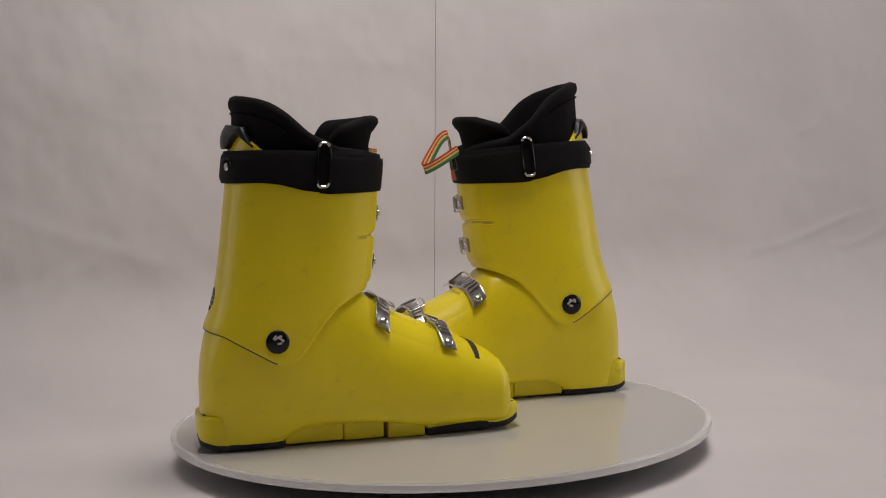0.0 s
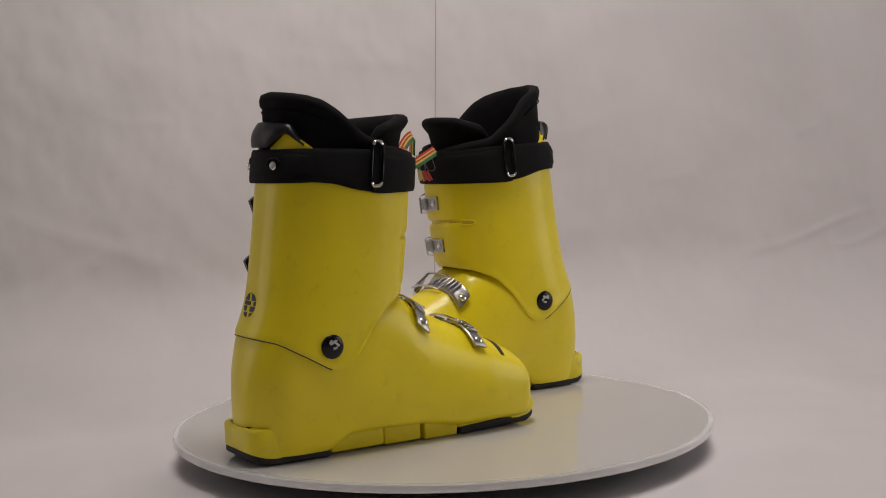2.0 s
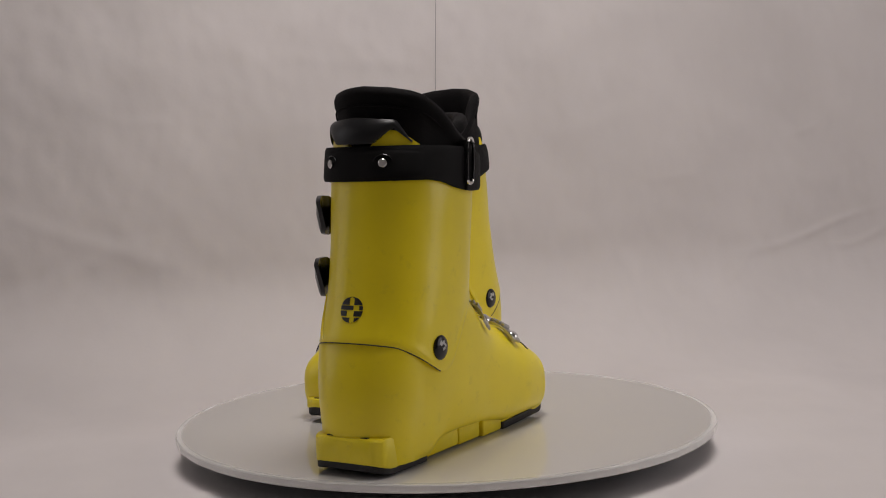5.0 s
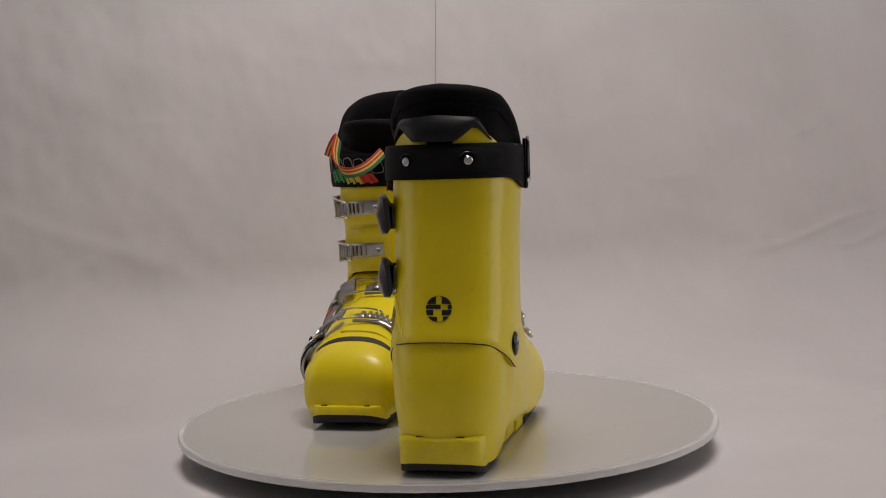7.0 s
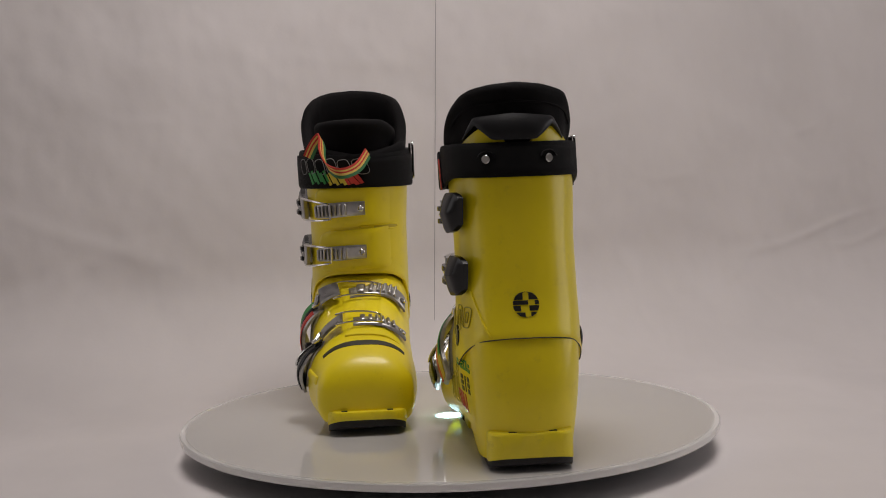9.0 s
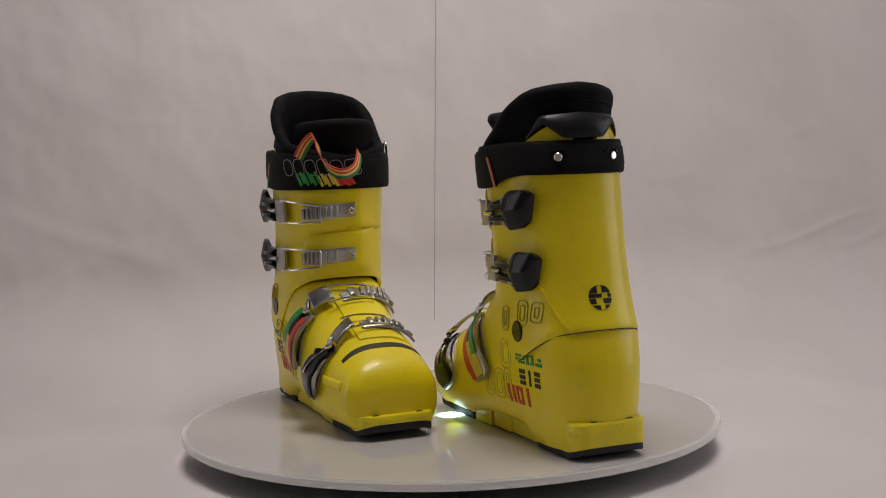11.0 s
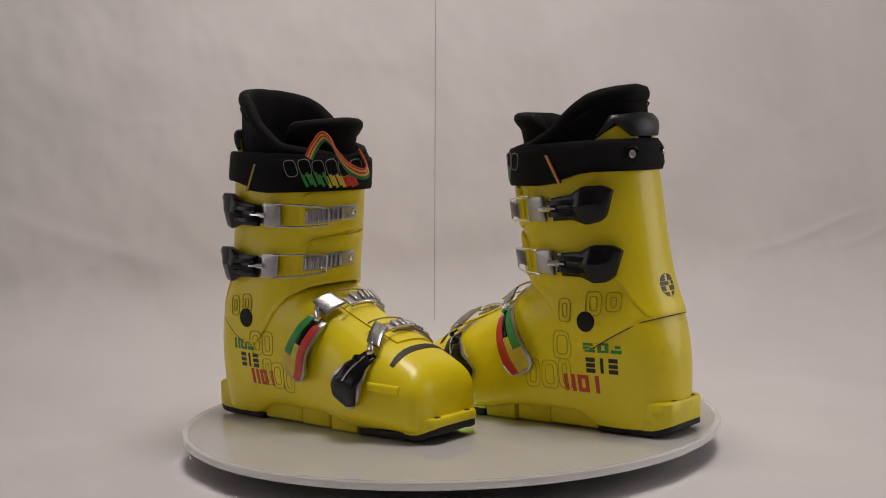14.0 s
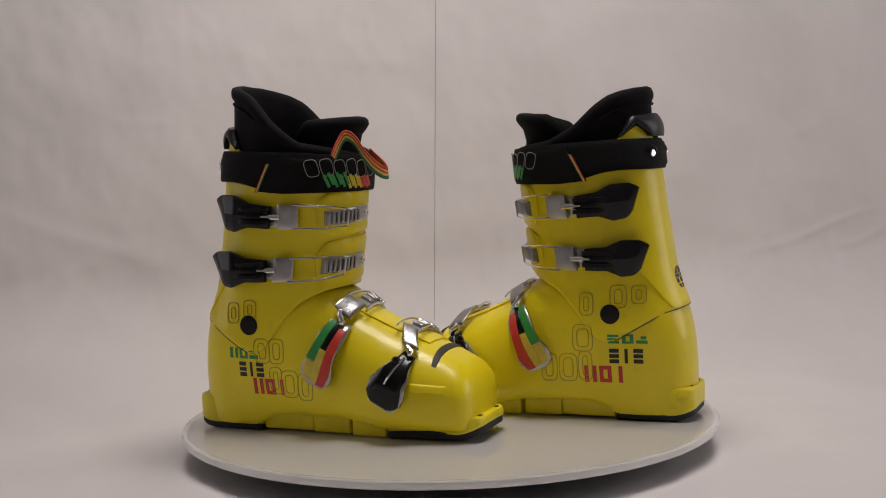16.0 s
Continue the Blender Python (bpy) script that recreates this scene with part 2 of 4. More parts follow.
def foot_width(x, sign):
    return FOOT_OUT(x) if sign > 0 else FOOT_IN(x)


def section(x, s, d=0.0):
    sign = 1 if s >= 0 else -1
    w, zt, zm, n = foot_width(x, sign), FOOT_TOP(x), FOOT_MID(x), FOOT_N(x)
    q = abs(s)
    if q <= 0.6:
        a = q / 0.6 * math.pi / 2
        y, z = (w + d) * math.sin(a) ** (2 / n), zm + (zt + d - zm) * max(0.0, math.cos(a)) ** (2 / n)
    else:
        k = (q - 0.6) / 0.4
        wb = min(w, 0.0385 + 0.002 * math.sin(x * 20) + 0.0022 * max(0.0, 1 - abs(x - 0.035) / 0.04))
        round_ = min(1.0, max(0.0, (x - 0.06) / 0.08))
        y, z = wb + (w - wb) * (round_ * math.sqrt(max(0, 1 - k ** 2.2)) + (1 - round_) * math.cos(k * math.pi / 2)) + d, zm - (zm - FOOT_BASE(x)) * k
    return Vector((x, sign * y, z))


def foot(x, s, d=0.0):
    """s: 0 along the top, +-0.6 at the widest line, +-1 at the sole's edge; + is the outer side."""
    p = section(max(x, HEEL_X), s, d)
    if x < HEEL_X:
        t = min(1.0, (HEEL_X - x) / (HEEL_X - HEEL_BACK(p.z)))
        p.y *= (1 - t ** HEEL_N) ** (1 / HEEL_N)
        p.x = x
    return p


HEEL_N = 2.3


def side_of_foot(x, z, sign=1):
    """s of the foot's wall at a height."""
    zt, zm, n = FOOT_TOP(x), FOOT_MID(x), FOOT_N(x)
    if z >= zm:
        c = min(1.0, ((z - zm) / (zt - zm))) ** (n / 2)
        return sign * math.acos(c) / (math.pi / 2) * 0.6
    return sign * (0.6 + 0.4 * (zm - z) / (zm - FOOT_BASE(x)))


def wall(x, z, d, sign=1):
    """The outer wall of the foot at (x, z), raised sideways by d."""
    p = foot(x, side_of_foot(x, z, sign))
    return Vector((x, p.y + sign * d, z))


def strip(pts, widths):
    """Centre line and half-widths over 0..1, linear between the given points."""
    ks = [k / (len(pts) - 1) for k in range(len(pts))]
    px, pz = [p[0] for p in pts], [p[1] for p in pts]
    wk = [w[0] for w in widths]
    wv = [w[1] for w in widths]

    def at(a, b):
        x, z = np.interp(a, ks, px), np.interp(a, ks, pz)
        dx, dz = px[-1] - px[0], pz[-1] - pz[0]
        l = math.hypot(dx, dz)
        w = np.interp(a, wk, wv) * (2 * b - 1)
        return float(x - dz / l * w), float(z + dx / l * w)
    return at


# ---- the boot's parts ----
def lower_shell(boot):
    bm = bmesh.new()
    xs = list(np.linspace(HEEL_X, TOE_X, 62))
    ss = np.linspace(-1, 1, 65)
    rows = [[bm.verts.new(section(x, s)) for s in ss] for x in xs]
    for a, b in zip(rows, rows[1:]):
        for j in range(len(ss) - 1):
            bm.faces.new((a[j], b[j], b[j + 1], a[j + 1]))
        bm.faces.new((a[-1], b[-1], b[0], a[0]))
    # the heel is swept round from one side to the other
    half = len(ss) // 2
    turns = 30
    prev = [rows[0][half + k] for k in range(half + 1)]
    for i in range(1, turns + 1):
        psi = math.pi / 2 + math.pi * i / turns
        if i == turns:
            cur = [rows[0][half - k] for k in range(half + 1)]
        else:
            cur = []
            for k in range(half + 1):
                p = rows[0][half + k].co if math.sin(psi) >= 0 else rows[0][half - k].co
                co, si = abs(math.cos(psi)) ** (2 / HEEL_N), abs(math.sin(psi)) ** (2 / HEEL_N)
                cur.append(bm.verts.new((HEEL_X + (HEEL_BACK(p.z) - HEEL_X) * co, p.y * si, p.z)))
        for k in range(half):
            if len({prev[k], prev[k + 1], cur[k + 1], cur[k]}) == 4:
                bm.faces.new((prev[k], prev[k + 1], cur[k + 1], cur[k]))
            else:
                bm.faces.new([v for v in dict.fromkeys((prev[k], prev[k + 1], cur[k + 1], cur[k]))])
        prev = cur
    # rounded front of the toe box
    last = [v.co.copy() for v in rows[-1]]
    prev = rows[-1]
    for i in range(1, 11):
        th = math.pi / 2 * i / 10
        sc = max(0.02, math.cos(th)) ** (2 / 4.8)
        x = TOE_X + 0.0195 * math.sin(th) ** (2 / 2.2)
        cur = []
        for c in last:
            zc = 0.030
            top = FOOT_TOP(min(0.298, x)) / FOOT_TOP(TOE_X) if c.z > 0.05 else 1.0
            cur.append(bm.verts.new((x, c.y * sc, zc + (c.z * (1 + (top - 1) * (c.z - 0.05) / 0.03 if c.z > 0.05 else 1) - zc) * max(sc, 0.55 if c.z < zc else sc))))
        for j in range(len(ss)):
            k = (j + 1) % len(ss)
            bm.faces.new((prev[j], cur[j], cur[k], prev[k]))
        prev = cur
    bm.faces.new(prev)
    part("lower_shell", bm, YELLOW, boot, sharp=3.0)

    def flap(a, b, d):
        s = -0.36 + 0.46 * a
        x0 = 0.150 + 0.004 * math.cos(s * 8)
        x = x0 + (0.243 - 0.012 * max(0, s) - x0) * b
        k = min(1.0, a / 0.5)
        return foot(x, s, -0.001 if d < 0.0005 else -0.001 + (d + 0.001) * k)
    part("overlap_flap", slab(flap, 16, 26, -0.001, 0.0026, 0.0008), YELLOW, boot)

    def bumper(a, b, d):
        x = 0.234 + 0.036 * a
        z = 0.0560 - 0.003 * a + (b - 0.5) * 0.008
        return wall(x, z, d)
    part("side_ridge", slab(bumper, 12, 3, -0.002, 0.0022, 0.0012), YELLOW, boot)

    # the groove is a raised strip; its shade is put into the dark colour
    def groove(a, b, d):
        s = (2 * a - 1) * 0.315
        x = 0.2550 + 0.0037 * (2 * b - 1) * (1 - 0.40 * abs(2 * a - 1) ** 2.2)
        return foot(x, s, d)
    part("toe_groove", slab(groove, 24, 3, -0.002, 0.0007, 0.0003), GAP_SHADE, boot, "groove across the toe, its shade painted as a dark strip")


SLIT_X, SLIT_Z = 0.1475, 0.201


def cuff_shell(boot):
    n, m = 112, 34
    bm = bmesh.new()
    cols = []
    for i in range(n):
        phi = 2 * math.pi * i / n
        zl = 0.11
        for _ in range(6):
            zl = CUFF_LOW(cuff(phi, zl).x)
        y = cuff(phi, 0.29).y
        zt = 0.268
        if math.cos(phi) < -0.5:
            zt = 0.302 - 0.018 * max(0.0, (abs(y) - 0.030) / 0.020) ** 1.6 if abs(y) > 0.02 else 0.286 + 0.016 * max(0.0, (abs(y) - 0.010) / 0.010)
            zt = max(0.268, zt)
        col = []
        for j in range(m + 1):
            z = zl + (zt - zl) * (j / m) ** 1.15
            lip = 0.0006 + 0.0012 * max(0.0, 1 - (z - zl) / 0.012)
            if j == 0:
                lip -= 0.0010
            col.append(bm.verts.new(cuff(phi, z, lip)))
        inner = [bm.verts.new(cuff(phi, zt + (zl + 0.004 - zt) * q / 12, -0.004)) for q in range(13)] + [bm.verts.new(cuff(phi, zl, -0.0022))]
        cols.append(col + inner)
    for i in range(n):
        a, b = cols[i], cols[(i + 1) % n]
        for j in range(len(a)):
            k = (j + 1) % len(a)
            bm.faces.new((a[j], b[j], b[k], a[k]))
    part("cuff", bm, YELLOW, boot, sharp=1.0)
    # thin dark tube paints the shade of the gap under the cuff's edge
    for sign in (1, -1):
        line = []
        for k in range(30):
            phi = math.pi - 1.50 * k / 29
            zl = 0.11
            for _ in range(6):
                zl = CUFF_LOW(cuff(phi, zl).x)
            line.append(cuff(sign * phi, zl - 0.0004, 0.0006))
        part("cuff_gap_shade", tube(line, 0.0006, 6), GAP_SHADE, boot, "dark line painting the shade in the gap under the cuff's edge")
    # overlapping tongues of the cuff, with rounded ends under the catches
    for zc, hh, end in ((0.2240, 0.0225, 0.92), (0.1750, 0.0225, 0.88)):
        def tab(a, b, d):
            v = 2 * b - 1
            e = end - 0.30 * (1 - math.sqrt(max(0.0, 1 - abs(v) ** 2.6)))
            phi = -0.62 + (e + 0.62) * a
            k = min(1.0, a / 0.3)
            z = zc + hh * v + 0.004 * (0.4 - phi)
            return cuff(phi, z, 0.0 if d < 0.001 else 0.0004 + (d - 0.0004) * k)
        part("cuff_tab", slab(tab, 30, 12, 0.0, 0.0044, 0.0016), YELLOW, boot)

    def moulded(a, b, d):
        x = 0.029 - 0.030 * a
        z = 0.156 - 0.039 * a
        return cuff(phi_at(x + 0.0012 * (2 * b - 1), z), z, d)
    part("moulded_rib", slab(moulded, 12, 2, -0.001, 0.0022, 0.0008), YELLOW, boot)

    # slit of the overlap on the inner side, with a rounded end
    slit = []
    for k in range(28):
        t = 2 * math.pi * k / 28
        u, v = math.cos(t), math.sin(t)
        x = SLIT_X + 0.010 * math.copysign(abs(u) ** 0.6, u)
        slit.append(cuff(-phi_at(x, SLIT_Z), SLIT_Z + 0.0026 * math.copysign(abs(v) ** 0.8, v), 0.0004))
    part("cuff_slit_lip", tube(slit, 0.0010, 6, closed=True), YELLOW, boot)

    # no real depth here: the dimmer yellow paints the shade in the slit
    def floor_of(a, b, d):
        x = SLIT_X + 0.0095 * (2 * a - 1)
        return cuff(-phi_at(x, SLIT_Z), SLIT_Z + 0.0021 * (2 * b - 1), d)
    part("cuff_slit", slab(floor_of, 8, 2, -0.0010, 0.0009), SHADED_YELLOW, boot, "narrow slit in the cuff, its shade put into the colour")


def pivots(boot):
    for sign, x, z, r in ((-1, 0.0545, 0.1065, 0.0112), (1, 0.0585, 0.1120, 0.0100)):
        p = cuff(phi_at(x, z, sign), z)
        m = Matrix.Rotation(-sign * math.pi / 2, 4, "X")
        dome = [(r, -0.004), (r, 0.0012), (r * 0.93, 0.0022), (r * 0.7, 0.0030), (r * 0.3, 0.0034), (0.0005, 0.0035)]
        if sign > 0:
            dome = [(r, -0.004), (r, 0.0010), (r * 0.92, 0.0016), (r * 0.5, 0.0017), (0.0005, 0.0017)]
        rivet = part("pivot_rivet", lathe(dome, 32, p, m), BLACK_PLASTIC, boot, "round black pivot cap")
        if sign < 0:
            for ax, az, l, t in ((0.000, 0.0045, 0.0042, 0.4), (0.0035, 0.0025, 0.0028, -0.7), (-0.003, 0.005, 0.0022, 1.1), (0.0015, -0.0010, 0.0022, 0.2)):
                def mark(a, b, d):
                    u, v = (2 * a - 1) * l, (2 * b - 1) * 0.0011
                    dx, dz = ax + u * math.cos(t) - v * math.sin(t), az + u * math.sin(t) + v * math.cos(t)
                    h = 0.0036 - 18.0 * (dx * dx + dz * dz)
                    return Vector((p.x + dx, p.y - h - d, p.z + dz))
                part("rivet_mark", slab(mark, 4, 1, -0.0008, 0.0004), PRINT_WHITE, rivet, "pale printed mark")


def sole(boot):
    def rounded(x0, x1, hw, r0, r1, k=7):
        """An outline with corner radii r0 at the heel end and r1 at the toe end."""
        pts = []
        for cx, cy, r, a0 in ((x1 - r1, hw - r1, r1, 0), (x0 + r0, hw - r0, r0, 90), (x0 + r0, -hw + r0, r0, 180), (x1 - r1, -hw + r1, r1, 270)):
            for i in range(k + 1):
                a = radians(a0 + 90 * i / k)
                pts.append((cx + r * math.cos(a), cy + r * math.sin(a)))
        return pts
    rise = lambda x: 0.0005 + 0.0065 * max(0.0, (0.004 - x) / 0.026) ** 1.5 + 0.009 * max(0.0, (x - 0.270) / 0.030) ** 1.5
    ledge = lambda x: 0.0350 - 0.020 * max(0.0, min(1.0, (x - 0.030) / 0.030)) ** 1.3
    def waisted(pts, x_in, sign, slim):
        """Draws the sides in by slim where they pass under the shell."""
        out = []
        for x, y in dense(pts):
            k = min(1.0, max(0.0, sign * (x - x_in) / 0.030))
            out.append((x, y * (1 - slim * k)))
        return out

    def dense(pts):
        out = []
        for a, b in zip(pts, pts[1:] + pts[:1]):
            n = max(1, int(math.hypot(b[0] - a[0], b[1] - a[1]) / 0.008))
            out += [(a[0] + (b[0] - a[0]) * i / n, a[1] + (b[1] - a[1]) * i / n) for i in range(n)]
        return out

    back = waisted(rounded(-0.0210, 0.060, 0.0382, 0.017, 0.004), 0.002, 1, 0.05)
    heel = part("heel_block", prism(back, [(lambda x: rise(x) + 0.005, 0.0015), (lambda x: rise(x) + 0.007, 0.0), (lambda x: ledge(x) - 0.0025, 0.0), (lambda x: ledge(x) - 0.0005, 0.0015), (ledge, 0.006)]), YELLOW_WORN, boot, "scuffed yellow heel block")
    part("heel_rubber", prism(rounded(-0.0204, 0.0590, 0.0376, 0.017, 0.003), [(rise, 0.0012), (lambda x: rise(x) + 0.0012, 0.0), (lambda x: rise(x) + 0.0062, 0.0)]), BLACK_RUBBER, boot, "black rubber heel pad")
    # solid dark blocks paint the shade of the heel's notches
    for y in (-0.022, 0.020):
        part("heel_notch", prism([(-0.0165 + dx, y * 0.85 + dy) for dx, dy in ((0, -0.0035), (0.004, -0.0035), (0.004, 0.0035), (0, 0.0035))], [(0.034, 0), (0.0356, 0)]), GAP_SHADE, heel)
    front = waisted(rounded(0.200, 0.3005, 0.0400, 0.004, 0.017), 0.280, -1, 0.05)
    lug = part("toe_lug", prism(front, [(lambda x: rise(x) + 0.006, 0.0015), (lambda x: rise(x) + 0.008, 0.0), (lambda x: 0.0175 + 0.0045 * min(1.0, max(0.0, (x - 0.255) / 0.03)), 0.0), (lambda x: 0.0190 + 0.0055 * min(1.0, max(0.0, (x - 0.255) / 0.03)), 0.0012), (lambda x: 0.0195 + 0.0055 * min(1.0, max(0.0, (x - 0.255) / 0.03)), 0.006)]), YELLOW_WORN, boot, "scuffed yellow toe lug")
    # the toe's notches likewise: shade painted as small dark blocks
    for y in (-0.024, 0.024):
        part("toe_notch", prism([(0.2925 + dx, y * 0.95 + dy) for dx, dy in ((0, -0.003), (0.0035, -0.003), (0.0035, 0.003), (0, 0.003))], [(0.024, 0), (0.0255, 0)]), GAP_SHADE, lug)
    part("toe_rubber", prism(rounded(0.2015, 0.2996, 0.0390, 0.003, 0.017), [(rise, 0.0012), (lambda x: rise(x) + 0.0012, 0.0), (lambda x: rise(x) + 0.0072, 0.0)]), BLACK_RUBBER, boot, "black rubber toe pad")
    for x0, x1, hw, z0, z1 in ((0.0603, 0.1175, 0.0355, 0.0030, 0.026), (0.1179, 0.1585, 0.0360, 0.0022, 0.025), (0.1622, 0.1998, 0.0378, 0.0012, 0.022)):
        part("sole_bridge", prism(rounded(x0, x1, hw, 0.002, 0.002, 3), [(z0, 0.001), (z0 + 0.0015, 0.0), (z1, 0.0)]), YELLOW_WORN, boot, "scuffed yellow bridge under the arch")


def buckle_on_cuff(boot, zr, zf, tip_x, nose_x):
    """A lever on the outer side, its bracket and bail, and the toothed catch at the shin. zr, zf: heights at the calf and the shin."""
    z_at = lambda x: zr + (zf - zr) * (x - 0.03) / 0.13
    buckle = part("buckle_plate", slab(lambda a, b, d: cuff(phi_at(tip_x + 0.022 + (nose_x - tip_x - 0.012) * a, zr), z_at(tip_x + 0.03 + 0.05 * a) + (2 * b - 1) * 0.010, d), 12, 3, -0.001, 0.0035, 0.001), METAL, boot, "steel base plate of a buckle")
    half = [(0, 0.0118), (0.05, 0.0150), (0.13, 0.0178), (0.36, 0.0185), (0.55, 0.0138), (0.62, 0.0122), (1, 0.0112)]
    shape = strip([(tip_x, zr + 0.003), (nose_x, z_at(nose_x) - 0.001)], half)
    y_in = cuff(phi_at(nose_x, zr), zr).y

    def lever(a, b, d):
        x, z = shape(a, b)
        stand = float(np.interp(a, [0, 0.12, 0.40, 0.62, 1], [-0.0045, 0.0000, 0.0050, 0.0045, 0.0030]))
        crown = 0.0042 * (1 - abs(2 * b - 1)) * min(1.0, a * 5) * (1.0 if a < 0.5 else max(0.3, 1 - (a - 0.5) * 4))
        x -= 0.0050 * (2 * b - 1) * max(0.0, 1 - 2.2 * a)
        return Vector((x, y_in + stand + d + (crown if d > 0.003 else 0.0), z))
    lev = part("lever", slab(lever, 22, 8, 0.0, 0.0058, 0.0010), BLACK_PLASTIC, buckle, "black plastic buckle lever", sharp=0.3)
    for off in (-0.0058, 0.0058):
        def cheek(a, b, d):
            x = nose_x - 0.032 + 0.034 * a
            return Vector((x, y_in + 0.0080 + d + 0.002 * math.sin(a * 3.1), z_at(x) + off + (2 * b - 1) * 0.0024))
        part("lever_cheek", slab(cheek, 10, 2, 0.0, 0.0050, 0.0012), BLACK_PLASTIC, lev)

    def inset(a, b, d):
        x = tip_x + 0.020 + 0.010 * a
        return Vector((x, y_in + 0.0131 - 0.0022 * (1 - a) + d - 0.0022 * abs(2 * b - 1), zr + 0.001 + (2 * b - 1) * 0.0040 * a))
    part("lever_inset", slab(inset, 4, 2, 0.0, 0.0008), PRINT_OLIVE, lev, "small printed triangle")

    screw = [cuff(phi_at(x, z_at(x)), z_at(x), 0.0095) for x in np.linspace(nose_x - 0.006, nose_x + 0.012, 8)]
    part("adjuster_screw", tube(screw, 0.0030, 10), CHROME, buckle, "steel adjusting screw")
    bx = nose_x + 0.009

    def bracket(a, b, d):
        x = bx + 0.019 * a
        return cuff(phi_at(x, z_at(x)), z_at(x) + (2 * b - 1) * 0.0122, d + 0.0050)
    part("bracket", slab(bracket, 8, 4, 0.0, 0.0048, 0.0010), METAL, buckle, "brushed metal bail bracket")
    # the wire bail runs from the bracket round to the catch
    p0 = phi_at(bx + 0.015, z_at(bx))
    p1 = 0.42
    loop = []
    for k in range(26):
        t = k / 25
        phi = p0 + (p1 - p0) * t
        hh = 0.0118 - 0.0035 * t ** 2
        loop.append(cuff(phi, zf + (z_at(bx) - zf) * (1 - t) + hh, 0.0098 + 0.001 * t))
    back = []
    for k in range(26):
        t = 1 - k / 25
        phi = p0 + (p1 - p0) * t
        hh = 0.0118 - 0.0035 * t ** 2
        back.append(cuff(phi, zf + (z_at(bx) - zf) * (1 - t) - hh, 0.0098 + 0.001 * t))
    part("wire_bail", tube(loop + back, 0.00115, 8), CHROME, buckle, "bent steel wire bail")
    # toothed catch
    c0, c1 = 0.80, -0.08

    def plate(a, b, d):
        phi = c0 + (c1 - c0) * a
        hh = 0.0073 + 0.0008 * math.sin(a * 3)
        return cuff(phi, zf + 0.0035 * a + (2 * b - 1) * hh, d + 0.0042)
    catch = part("catch", slab(plate, 22, 4, 0.0, 0.0030, 0.0008), METAL, boot, "toothed metal catch plate")
    for k in range(8):
        f = 0.02 + 0.095 * k

        def tooth(a, b, d):
            phi = c0 + (c1 - c0) * (f + 0.062 * a)
            return cuff(phi, zf + 0.0035 * f + (2 * b - 1) * 0.0060, d + 0.0070 + 0.0012 * math.sin(a * math.pi))
        part("tooth", slab(tooth, 3, 3, 0.0, 0.0026, 0.0008), METAL, catch)
    q = cuff(c1 + 0.06, zf + 0.0032, 0.0072)
    turn = Matrix.Rotation(math.pi / 2, 4, "Y")
    part("catch_rivet", lathe([(0.0034, -0.001), (0.0034, 0.0008), (0.0026, 0.0014), (0.0014, 0.0010), (0.0004, 0.0010)], 16, q, turn), CHROME, catch)


